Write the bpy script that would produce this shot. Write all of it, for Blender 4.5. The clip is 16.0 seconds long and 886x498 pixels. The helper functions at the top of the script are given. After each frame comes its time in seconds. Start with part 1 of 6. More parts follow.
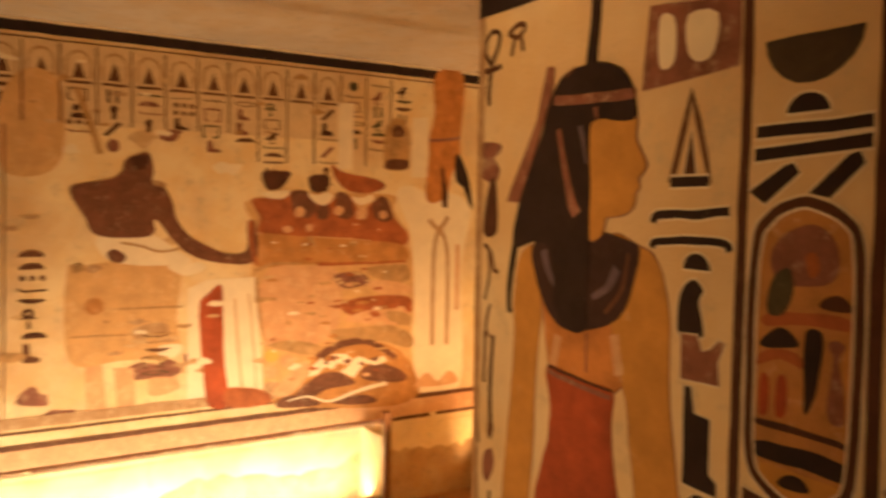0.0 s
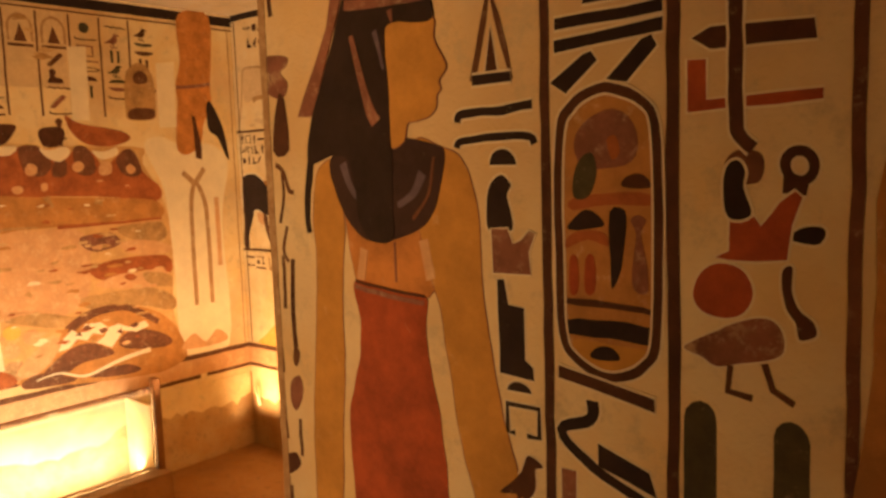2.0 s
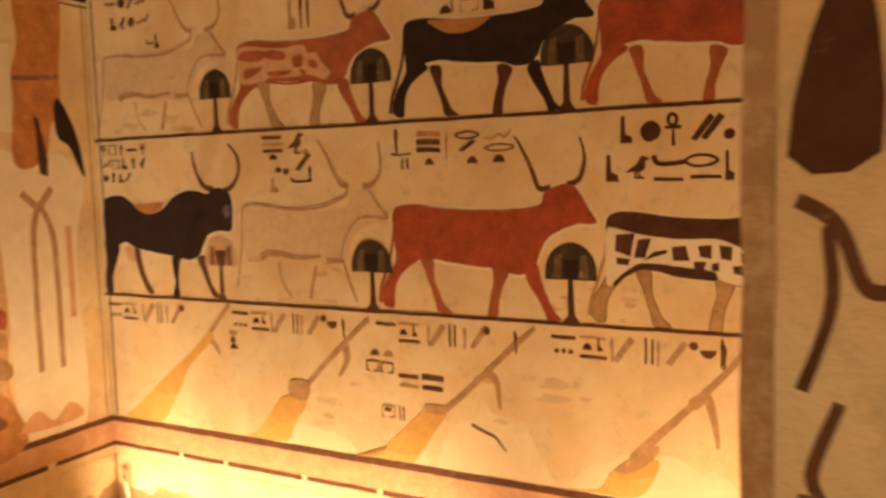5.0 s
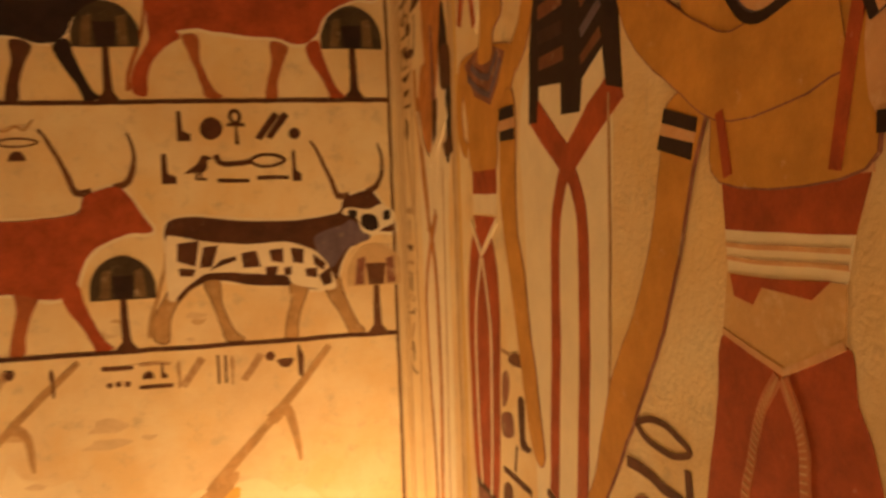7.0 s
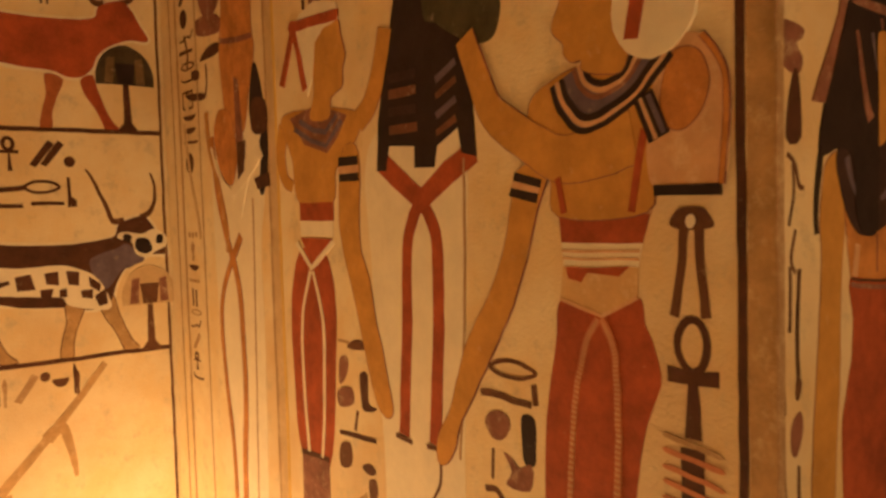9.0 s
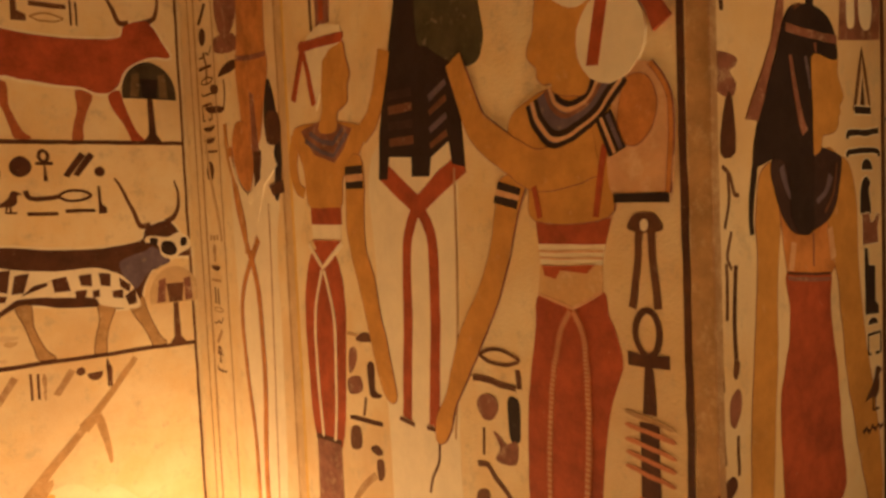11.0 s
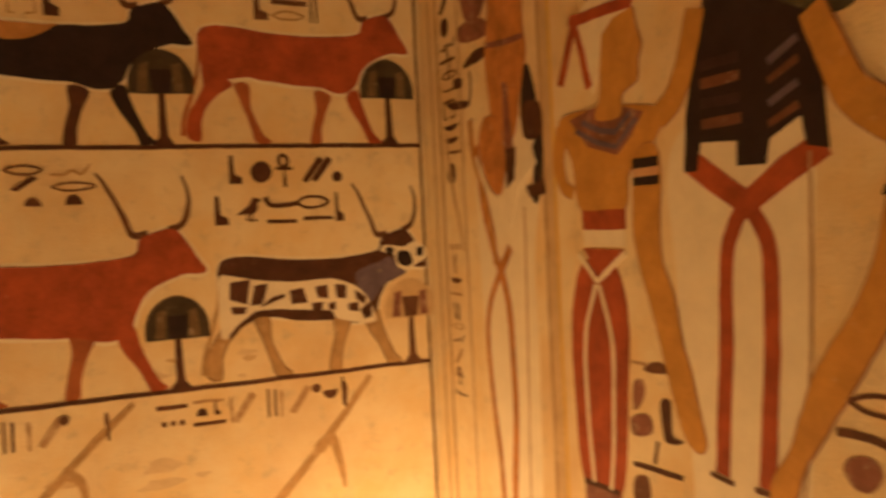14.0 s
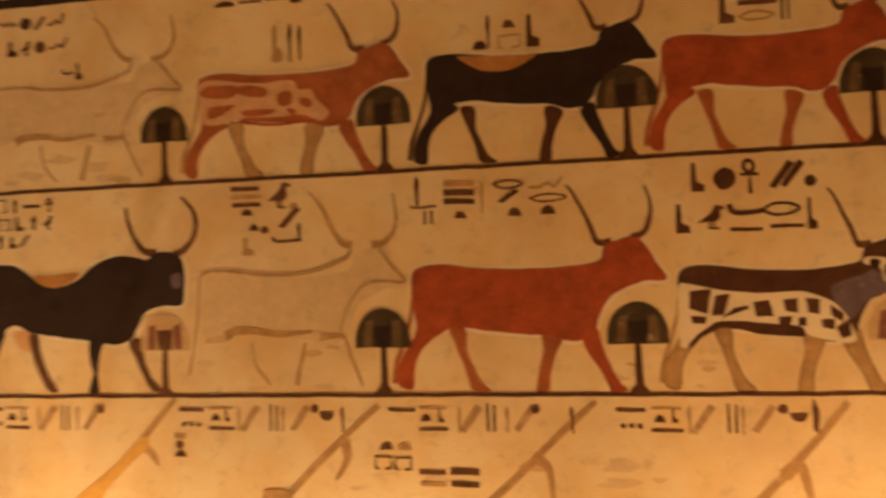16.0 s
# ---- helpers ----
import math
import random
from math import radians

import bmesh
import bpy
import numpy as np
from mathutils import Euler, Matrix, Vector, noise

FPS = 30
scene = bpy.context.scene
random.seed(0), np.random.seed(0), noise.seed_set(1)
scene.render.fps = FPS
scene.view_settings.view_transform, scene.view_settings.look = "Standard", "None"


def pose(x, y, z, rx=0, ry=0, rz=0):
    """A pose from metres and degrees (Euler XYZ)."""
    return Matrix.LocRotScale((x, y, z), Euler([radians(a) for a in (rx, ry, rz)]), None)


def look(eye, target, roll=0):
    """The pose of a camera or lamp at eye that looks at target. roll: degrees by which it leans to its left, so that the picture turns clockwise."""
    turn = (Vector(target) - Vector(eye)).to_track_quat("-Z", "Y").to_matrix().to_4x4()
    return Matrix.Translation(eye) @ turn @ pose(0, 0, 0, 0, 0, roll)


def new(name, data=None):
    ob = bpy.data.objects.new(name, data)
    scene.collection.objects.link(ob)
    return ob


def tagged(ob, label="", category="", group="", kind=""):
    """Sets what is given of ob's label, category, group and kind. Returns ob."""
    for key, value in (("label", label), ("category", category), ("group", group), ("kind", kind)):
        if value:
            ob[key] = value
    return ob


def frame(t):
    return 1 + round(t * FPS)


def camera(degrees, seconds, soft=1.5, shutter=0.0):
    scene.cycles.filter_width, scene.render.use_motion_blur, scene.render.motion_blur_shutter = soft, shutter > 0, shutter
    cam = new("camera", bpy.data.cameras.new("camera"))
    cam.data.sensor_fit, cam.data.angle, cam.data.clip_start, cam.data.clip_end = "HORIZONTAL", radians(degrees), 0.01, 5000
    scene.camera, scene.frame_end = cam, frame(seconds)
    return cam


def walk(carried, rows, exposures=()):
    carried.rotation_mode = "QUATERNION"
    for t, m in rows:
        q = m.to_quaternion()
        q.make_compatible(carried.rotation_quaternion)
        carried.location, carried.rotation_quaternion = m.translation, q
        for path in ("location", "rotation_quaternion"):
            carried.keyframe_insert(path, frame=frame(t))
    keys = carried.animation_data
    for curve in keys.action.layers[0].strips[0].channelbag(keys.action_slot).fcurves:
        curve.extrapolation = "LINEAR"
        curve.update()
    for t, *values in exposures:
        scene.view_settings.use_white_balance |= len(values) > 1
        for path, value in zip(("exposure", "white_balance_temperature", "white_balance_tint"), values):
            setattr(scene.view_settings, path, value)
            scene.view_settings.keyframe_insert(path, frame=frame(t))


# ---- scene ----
cam = camera(58.2, 16.0, soft=2.8, shutter=0.5)
PATH = [
    (0, (1.055, -2.837, 1.755), (-0.636, -1.774, 1.651), 0.9),
    (0.5, (1.037, -2.839, 1.741), (-0.451, -1.508, 1.622), 0.5),
    (1, (1.022, -2.858, 1.709), (-0.365, -1.424, 1.56), -0.6),
    (1.5, (1.015, -2.864, 1.698), (-0.306, -1.374, 1.511), -1.3),
    (2, (0.991, -2.870, 1.695), (-0.295, -1.354, 1.476), -1.9),
    (2.5, (0.925, -2.845, 1.69), (-0.333, -1.310, 1.446), -2.0),
    (3, (0.75, -2.735, 1.704), (-0.542, -1.228, 1.461), -1.6),
    (3.2, (0.678, -2.697, 1.725), (-0.662, -1.232, 1.481), -1.5),
    (5.3, (-0.030, -2.481, 1.707), (-0.816, -0.666, 1.527), -1.4),
    (5.5, (-0.068, -2.461, 1.694), (-0.760, -0.604, 1.513), -1.3),
    (6, (-0.133, -2.376, 1.629), (-0.462, -0.413, 1.437), -1.4),
    (6.5, (-0.292, -2.401, 1.629), (-0.203, -0.41, 1.461), -1.9),
    (7, (-0.383, -2.367, 1.624), (0.045, -0.418, 1.484), -2.0),
    (7.5, (-0.525, -2.346, 1.628), (0.239, -0.501, 1.516), -1.9),
    (8, (-0.728, -2.417, 1.624), (0.358, -0.739, 1.533), -1.5),
    (8.5, (-0.858, -2.508, 1.645), (0.379, -0.94, 1.54), -1.6),
    (9, (-0.907, -2.612, 1.647), (0.325, -1.041, 1.538), -1.6),
    (11.3, (-0.995, -2.773, 1.669), (0.195, -1.17, 1.549), -2.6),
    (11.5, (-1.051, -2.773, 1.653), (0.185, -1.204, 1.561), -2.0),
    (12, (-1.033, -2.756, 1.658), (0.228, -1.207, 1.563), -2.2),
    (12.5, (-0.989, -2.707, 1.65), (0.243, -1.134, 1.561), -1.9),
    (13, (-0.992, -2.582, 1.646), (0.126, -0.925, 1.563), -2.0),
    (13.5, (-1.0, -2.462, 1.659), (0.007, -0.735, 1.585), -2.2),
    (14, (-0.972, -2.395, 1.648), (-0.187, -0.557, 1.586), -2.8),
    (14.5, (-0.886, -2.318, 1.652), (-0.514, -0.353, 1.617), -3.5),
    (15, (-0.852, -2.29, 1.638), (-0.741, -0.293, 1.623), -3.3),
    (15.5, (-0.893, -2.328, 1.623), (-0.976, -0.33, 1.63), -3.0),
    (16, (-0.906, -2.414, 1.593), (-1.277, -0.45, 1.645), -1.9),
]
walk(cam, [(t, look(eye, target, roll)) for t, eye, target, roll in PATH],
     exposures=[(0.0, 0.25, 6700, 15), (2.5, 0.27, 6950, 15), (3.2, 0.12, 6800, 14), (5.3, 0.0, 5750, 10), (5.6, -0.02, 5750, 10), (6.5, -0.14, 6550, 10), (8.0, -0.10, 7000, 10),
                (9.0, -0.02, 6650, 10), (13.0, 0.0, 6300, 10), (14.5, -0.22, 7000, 10), (15.5, -0.26, 7000, 10), (16.0, -0.18, 6550, 10)])

# ---- light ----
world = bpy.data.worlds.new("world")
world.use_nodes = True
world.node_tree.nodes["Background"].inputs[0].default_value = (0.0, 0.0, 0.0, 1)
world.node_tree.nodes["Background"].inputs[1].default_value = 0.0
scene.world = world
WARM = (1.0, 0.565, 0.24)


def area_lamp(name, at, aim, w, h, power, colour=WARM, spread=180):
    data = bpy.data.lights.new(name, "AREA")
    data.shape, data.size, data.size_y, data.energy, data.color = "RECTANGLE", w, h, power, colour
    data.spread = radians(spread)
    ob = new(name, data)
    ob.matrix_world = look(at, aim)
    return ob


# low lamps that wash the painted walls from below, some of them added fill
area_lamp("wash_light", (-2.06, -0.17, 0.10), (-2.06, 0.0, 0.57), 1.8, 0.06, 15.5, spread=75)
area_lamp("wash_light", (-0.48, -0.42, 0.12), (-0.10, 0.0, 1.0), 0.7, 0.10, 12)
# this one is added fill for the east wall, afloat without a fitting
area_lamp("wash_light", (-2.55, -1.45, 0.55), (-3.06, -1.45, 1.6), 2.7, 0.10, 9, spread=130)
area_lamp("wash_light", (-2.86, -2.55, 0.14), (-3.04, -2.55, 0.34), 3.4, 0.05, 40, (1.0, 0.76, 0.46))
# the next two are added unseen fill, north and vestibule, to brighten the jamb
area_lamp("wash_light", (-0.40, -4.3, 0.30), (0.35, -2.1, 2.0), 0.5, 0.2, 4.0, spread=60)
area_lamp("wash_light", (2.5, -3.3, 0.6), (0.7, -2.2, 1.6), 0.3, 0.8, 4.3)
area_lamp("wash_light", (-0.32, -1.05, 0.10), (0.06, -1.05, 0.9), 1.5, 0.08, 18)

# ---- materials ----
PLASTER = (0.77, 0.67, 0.445)


def mat_nodes(name):
    m = bpy.data.materials.new(name)
    m.use_nodes = True
    nt = m.node_tree
    b = nt.nodes["Principled BSDF"]
    return m, nt, b


def noise_node(nt, scale, detail=4.0, rough=0.6):
    co = nt.nodes.new("ShaderNodeNewGeometry")
    n = nt.nodes.new("ShaderNodeTexNoise")
    n.inputs["Scale"].default_value = scale
    n.inputs["Detail"].default_value = detail
    n.inputs["Roughness"].default_value = rough
    nt.links.new(co.outputs["Position"], n.inputs["Vector"])
    return n


def ramp(nt, src, a, b, ca=(0, 0, 0, 1), cb=(1, 1, 1, 1)):
    r = nt.nodes.new("ShaderNodeValToRGB")
    r.color_ramp.elements[0].position, r.color_ramp.elements[1].position = a, b
    r.color_ramp.elements[0].color, r.color_ramp.elements[1].color = ca, cb
    nt.links.new(src, r.inputs[0])
    return r


def mix(nt, fac, a, b):
    m = nt.nodes.new("ShaderNodeMix")
    m.data_type = "RGBA"
    nt.links.new(fac, m.inputs["Factor"])
    for sock, v in ((m.inputs["A"], a), (m.inputs["B"], b)):
        if isinstance(v, tuple):
            sock.default_value = (*v[:3], 1)
        else:
            nt.links.new(v, sock)
    return m.outputs["Result"]


def bump(nt, b, src, strength, dist=0.004):
    n = nt.nodes.new("ShaderNodeBump")
    n.inputs["Strength"].default_value, n.inputs["Distance"].default_value = strength, dist
    nt.links.new(src, n.inputs["Height"])
    nt.links.new(n.outputs["Normal"], b.inputs["Normal"])


def surface(name, base, stain, stain_amount=0.6, fine=0.12, rough=0.85, big=1.7, rel=0.35):
    """Plaster, stone or wood: broad stains, blotches, small specks and a fine relief."""
    m, nt, b = mat_nodes(name)
    large, blotch, mid, grain = noise_node(nt, big, 6), noise_node(nt, big * 3.1, 5, 0.65), noise_node(nt, big * 9, 6, 0.75), noise_node(nt, 140, 3)
    warm = tuple(c * k for c, k in zip(base, (0.96, 0.87, 0.72)))
    c0 = mix(nt, ramp(nt, blotch.outputs[0], 0.42, 0.62).outputs[0], base, warm)
    c1 = mix(nt, ramp(nt, large.outputs[0], 0.47, 0.47 + 0.28 / max(stain_amount, 0.1)).outputs[0], c0, stain)
    dark = tuple(c * (1 - fine * 2.6) for c in base)
    c2 = mix(nt, ramp(nt, mid.outputs[0], 0.54, 0.74).outputs[0], c1, dark)
    nt.links.new(c2, b.inputs["Base Color"])
    b.inputs["Roughness"].default_value = rough
    b.inputs["Specular IOR Level"].default_value = 0.25
    add = nt.nodes.new("ShaderNodeMath")
    add.operation = "ADD"
    nt.links.new(mid.outputs[0], add.inputs[0])
    nt.links.new(grain.outputs[0], add.inputs[1])
    bump(nt, b, add.outputs[0], rel * 1.3, 0.006)
    return m


def paint(name, colour, wear=0.35, shade=0.45):
    """Old mineral paint: brushy tone and places rubbed through to the plaster."""
    m, nt, b = mat_nodes(name)
    tone, rub, grain = noise_node(nt, 12, 6, 0.75), noise_node(nt, 26, 7, 0.8), noise_node(nt, 160, 2)
    deep = tuple(c * (1 - shade) for c in colour)
    c1 = mix(nt, ramp(nt, tone.outputs[0], 0.36, 0.64).outputs[0], deep, colour)
    thin = tuple(0.5 * c + 0.5 * p for c, p in zip(colour, PLASTER))
    c2 = mix(nt, ramp(nt, rub.outputs[0], 0.67 - 0.28 * wear, 0.84 - 0.22 * wear).outputs[0], c1, thin)
    nt.links.new(c2, b.inputs["Base Color"])
    b.inputs["Roughness"].default_value = 0.8
    b.inputs["Specular IOR Level"].default_value = 0.25
    bump(nt, b, grain.outputs[0], 0.25, 0.002)
    return m


M = {
    "plaster": surface("cream_plaster", PLASTER, (0.58, 0.41, 0.22), 0.9, 0.13, rel=0.25),
    "plaster_worn": surface("worn_plaster", (0.77, 0.67, 0.43), (0.52, 0.34, 0.19), 0.9, 0.14),
    "dado": surface("bare_stone", (0.50, 0.36, 0.20), (0.34, 0.20, 0.09), 0.9, 0.2, 0.9, 2.6, 0.7),
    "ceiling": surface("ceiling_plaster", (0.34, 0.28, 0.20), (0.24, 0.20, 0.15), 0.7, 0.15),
    "floor": surface("floor_boards", (0.33, 0.18, 0.07), (0.20, 0.10, 0.04), 0.9, 0.25, 0.6, 3.0, 0.3),
    "wood": surface("dark_wood", (0.20, 0.09, 0.03), (0.12, 0.05, 0.02), 0.8, 0.2, 0.5, 5.0, 0.2),
    "red": paint("red_ochre", (0.45, 0.098, 0.036), 0.12),
    "rust": paint("rust_brown", (0.45, 0.145, 0.055), 0.2),
    "leaf": paint("blackened_green", (0.075, 0.055, 0.032), 0.3),
    "amber": paint("amber_ochre", (0.68, 0.42, 0.11), 0.4, 0.2),
    "wheat": paint("stained_ochre", (0.66, 0.43, 0.20), 0.5, 0.22),
    "rose": paint("rose_red", (0.56, 0.23, 0.12), 0.3, 0.2),
    "moss": paint("faded_green", (0.19, 0.125, 0.062), 0.4),
    "orange": paint("orange_ochre", (0.62, 0.27, 0.08), 0.3),
    "skin": paint("yellow_ochre", (0.61, 0.32, 0.078), 0.25, 0.28),
    "gold": paint("bright_yellow_ochre", (0.72, 0.485, 0.13), 0.5, 0.2),
    "tan": paint("pale_ochre", (0.62, 0.45, 0.25), 0.5, 0.2),
    "peach": paint("pale_red_ochre", (0.66, 0.40, 0.22), 0.6, 0.2),
    "black": paint("soot_black", (0.036, 0.021, 0.018), 0.08),
    "brown": paint("dark_brown", (0.105, 0.042, 0.022), 0.25),
    "line": paint("brown_outline", (0.16, 0.070, 0.035), 0.35),
    "faint": paint("faded_brown", (0.43, 0.27, 0.14), 0.7, 0.2),
    "green": paint("dark_green", (0.090, 0.080, 0.042), 0.35),
    "blue": paint("violet_blue", (0.17, 0.13, 0.17), 0.35),
    "white": paint("chalk_white", (0.81, 0.75, 0.58), 0.25, 0.12),
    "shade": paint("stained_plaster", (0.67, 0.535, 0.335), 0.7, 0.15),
    "umber": paint("dark_yellow_ochre", (0.52, 0.33, 0.15), 0.5, 0.4),
    "repair": paint("new_plaster", tuple(c * k for c, k in zip(PLASTER, (1.05, 1.06, 1.08))), 0.7, 0.12),
    "ochre": paint("deep_ochre", (0.54, 0.27, 0.09), 0.4, 0.35),
    "umbra": paint("burnt_umber", (0.20, 0.085, 0.048), 0.4),
    "collar": paint("dark_red_violet", (0.062, 0.032, 0.028), 0.2),
    "meat": paint("purple_brown", (0.30, 0.13, 0.09), 0.5),
}


def clear_glass(name):
    m, nt, b = mat_nodes(name)
    b.inputs["Base Color"].default_value = (0.97, 0.97, 0.95, 1)
    b.inputs["Roughness"].default_value = 0.02
    b.inputs["IOR"].default_value = 1.3
    b.inputs["Transmission Weight"].default_value = 1.0
    return m


M["glass"] = clear_glass("barrier_glass")

# ---- drawing kit: thin raised shapes on a wall ----
FRAMES = {
    "south": Matrix(((1, 0, 0, 0), (0, 0, -1, 0), (0, 1, 0, 0), (0, 0, 0, 1))),
    "west": Matrix(((0, 0, -1, 0), (-1, 0, 0, 0), (0, 1, 0, 0), (0, 0, 0, 1))),
    "jamb": Matrix(((0.93, 0, 0, -0.002), (0, 0, -1, -2.109), (0, 0.955, 0, 0.073), (0, 0, 0, 1))),
    "east": Matrix(((0, 0, 1, -3.02), (1, 0, 0, 0), (0, 1, 0, 0), (0, 0, 0, 1))),
}
STEP = 0.0003


def curve(pts, closed, n=5):
    """Rounds a row of points off."""
    out, k = [], len(pts)
    for i in range(k if closed else k - 1):
        p0 = pts[(i - 1) % k] if closed or i else pts[0]
        p1, p2 = pts[i], pts[(i + 1) % k]
        p3 = pts[(i + 2) % k] if closed or i + 2 < k else pts[-1]
        for j in range(n):
            t = j / n
            out.append(tuple(0.5 * (2 * b + (c - a) * t + (2 * a - 5 * b + 4 * c - d) * t * t + (3 * b - a - 3 * c + d) * t ** 3)
                             for a, b, c, d in zip(p0, p1, p2, p3)))
    if not closed:
        out.append(tuple(pts[-1]))
    return out


class Drawing:
    """Collects shapes (u, v) of one painted piece; layer lifts a shape over those under it."""

    count = 0

    def __init__(self, rims=()):
        self.bm, self.mats, self.rims = bmesh.new(), [], dict(rims)
        Drawing.count += 1
        self.seed, self.shapes = 3.7 * Drawing.count, 0

    def hand(self, p, size=0.0022):
        """The small unsteadiness of a drawn edge."""
        n = noise.noise_vector(Vector((p[0] * 34, p[1] * 34, self.seed)))
        m = noise.noise_vector(Vector((p[0] * 9, p[1] * 9, self.seed + 50)))
        return (p[0] + size * (n.x + m.x), p[1] + size * (n.y + m.y))

    def lift(self, layer):
        """Each shape lies a hair over the last, so that no two share a plane."""
        self.shapes += 1
        return STEP * (layer + 1) + 2e-5 * self.shapes + 1.3e-5 * (Drawing.count % 29)

    @staticmethod
    def fine(pts, closed, most=0.035):
        """Adds points on long straight edges."""
        out = []
        for a, c in zip(pts, pts[1:] + (pts[:1] if closed else [])):
            k = max(1, int(math.hypot(c[0] - a[0], c[1] - a[1]) / most))
            out += [(a[0] + (c[0] - a[0]) * i / k, a[1] + (c[1] - a[1]) * i / k) for i in range(k)]
        return out if closed else out + [pts[-1]]

    def slot(self, colour):
        if colour not in self.mats:
            self.mats.append(colour)
        return self.mats.index(colour)

    def flat(self, pts, colour, layer=0):
        area = sum(a[0] * b[1] - b[0] * a[1] for a, b in zip(pts, pts[1:] + pts[:1]))
        if area < 0:
            pts = pts[::-1]
        pts = [self.hand(p) for p in self.fine(pts, True)]
        if colour in self.rims:
            edge, w = self.rims[colour]
            wide = []
            for i, p in enumerate(pts):
                a, c = pts[i - 1], pts[(i + 1) % len(pts)]
                dx, dy = c[0] - a[0], c[1] - a[1]
                length = math.hypot(dx, dy) or 1
                wide.append((p[0] + dy / length * w, p[1] - dx / length * w))
            self.sheet(wide, edge, layer - 0.6)
        return self.sheet(pts, colour, layer)

    def sheet(self, pts, colour, layer):
        d, s = self.lift(layer), self.slot(colour)
        top = [self.bm.verts.new((u, v, d)) for u, v in pts]
        low = [self.bm.verts.new((u, v, -0.002)) for u, v in pts]
        f = self.bm.faces.new(top)
        f.material_index = s
        for i in range(len(pts)):
            j = (i + 1) % len(pts)
            q = self.bm.faces.new((low[i], low[j], top[j], top[i]))
            q.material_index = s
        return self

    def blob(self, pts, colour, layer=0, n=5):
        return self.flat(curve(pts, True, n), colour, layer)

    def poly(self, pts, colour, layer=0):
        return self.flat(list(pts), colour, layer)

    def box(self, u0, v0, u1, v1, colour, layer=0):
        return self.flat([(u0, v0), (u1, v0), (u1, v1), (u0, v1)], colour, layer)

    def oval(self, u, v, ru, rv, colour, layer=0, a0=0, a1=360, n=20):
        full = a1 - a0 >= 360
        k = n if full else n + 1
        return self.flat([(u + ru * math.cos(radians(a0 + (a1 - a0) * i / n)), v + rv * math.sin(radians(a0 + (a1 - a0) * i / n)))
                          for i in range(k)], colour, layer)

    def stroke(self, pts, w0, colour, layer=0, w1=None, smooth=True, n=5, fall=1.0, closed=False):
        w1 = w0 if w1 is None else w1
        line = curve(pts, False, n) if smooth and len(pts) > 2 else self.fine([tuple(p) for p in pts], closed)
        if colour in self.rims:
            edge, w = self.rims[colour]
            self.stroke(line, w0 + 2 * w, edge, layer - 0.6, w1 + 2 * w, False, n, fall, closed)
        left, right = [], []
        for i, p in enumerate(line):
            a = line[i - 1] if i or closed else line[0]
            b = line[(i + 1) % len(line)] if closed or i + 1 < len(line) else line[-1]
            dx, dy = b[0] - a[0], b[1] - a[1]
            length = math.hypot(dx, dy) or 1
            w = (w1 + (w0 - w1) * (1 - i / (len(line) - 1)) ** fall) / 2
            left.append((p[0] - dy / length * w, p[1] + dx / length * w))
            right.append((p[0] + dy / length * w, p[1] - dx / length * w))
        return self.strip(left, right, colour, layer, closed)

    def strip(self, left, right, colour, layer, closed=False):
        """One joined ribbon between two edges."""
        d, s, new_v = self.lift(layer), self.slot(colour), self.bm.verts.new
        left, right = [self.hand(p) for p in left], [self.hand(p) for p in right]
        rows = [(new_v((*a, d)), new_v((*c, d)), new_v((*a, -0.002)), new_v((*c, -0.002))) for a, c in zip(left, right)]
        pairs = list(zip(rows, rows[1:])) + ([(rows[-1], rows[0])] if closed else [])
        quads = [q for (a, c, e, f), (a2, c2, e2, f2) in pairs for q in ((a, c, c2, a2), (e, a, a2, e2), (c, f, f2, c2))]
        if not closed:
            quads += [(rows[0][0], rows[0][2], rows[0][3], rows[0][1]), (rows[-1][1], rows[-1][3], rows[-1][2], rows[-1][0])]
        for q in quads:
            self.bm.faces.new(q).material_index = s
        return self

    def ring(self, u, v, ru, rv, w, colour, layer=0, n=20):
        pts = [(u + ru * math.cos(2 * math.pi * i / n), v + rv * math.sin(2 * math.pi * i / n)) for i in range(n)]
        return self.stroke(pts, w, colour, layer, smooth=False, closed=True)

    def mesh(self, name):
        me = bpy.data.meshes.new(name)
        self.bm.to_mesh(me)
        self.bm.free()
        for c in self.mats:
            me.materials.append(M[c])
        return me


def on_wall(ob, wall, u, v, sx=1.0, sy=1.0):
    ob.matrix_basis = FRAMES[wall] @ Matrix.Translation((u, v, 0)) @ Matrix.Diagonal((sx, sy, 1, 1))
    return ob


def thing(name, wall, u, v, label, category, group="", sx=1.0, sy=1.0):
    ob = on_wall(new(name), wall, u, v, sx, sy)
    ob.empty_display_size = 0.05
    return tagged(ob, label, category, group)


def piece(name, drawing, parent, label=""):
    ob = new(name, drawing.mesh(name))
    ob.parent = parent
    if label:
        ob["label"] = label
    return ob


def whole(name, drawing, wall, u, v, label, category, group="", sx=1.0, sy=1.0):
    return tagged(on_wall(new(name, drawing.mesh(name)), wall, u, v, sx, sy), label, category, group)


PALE = {"black": ("white", 0.0028), "brown": ("white", 0.0028), "red": ("white", 0.0028), "meat": ("white", 0.0025)}
INK = {"skin": ("meat", 0.0016), "orange": ("meat", 0.0016)}

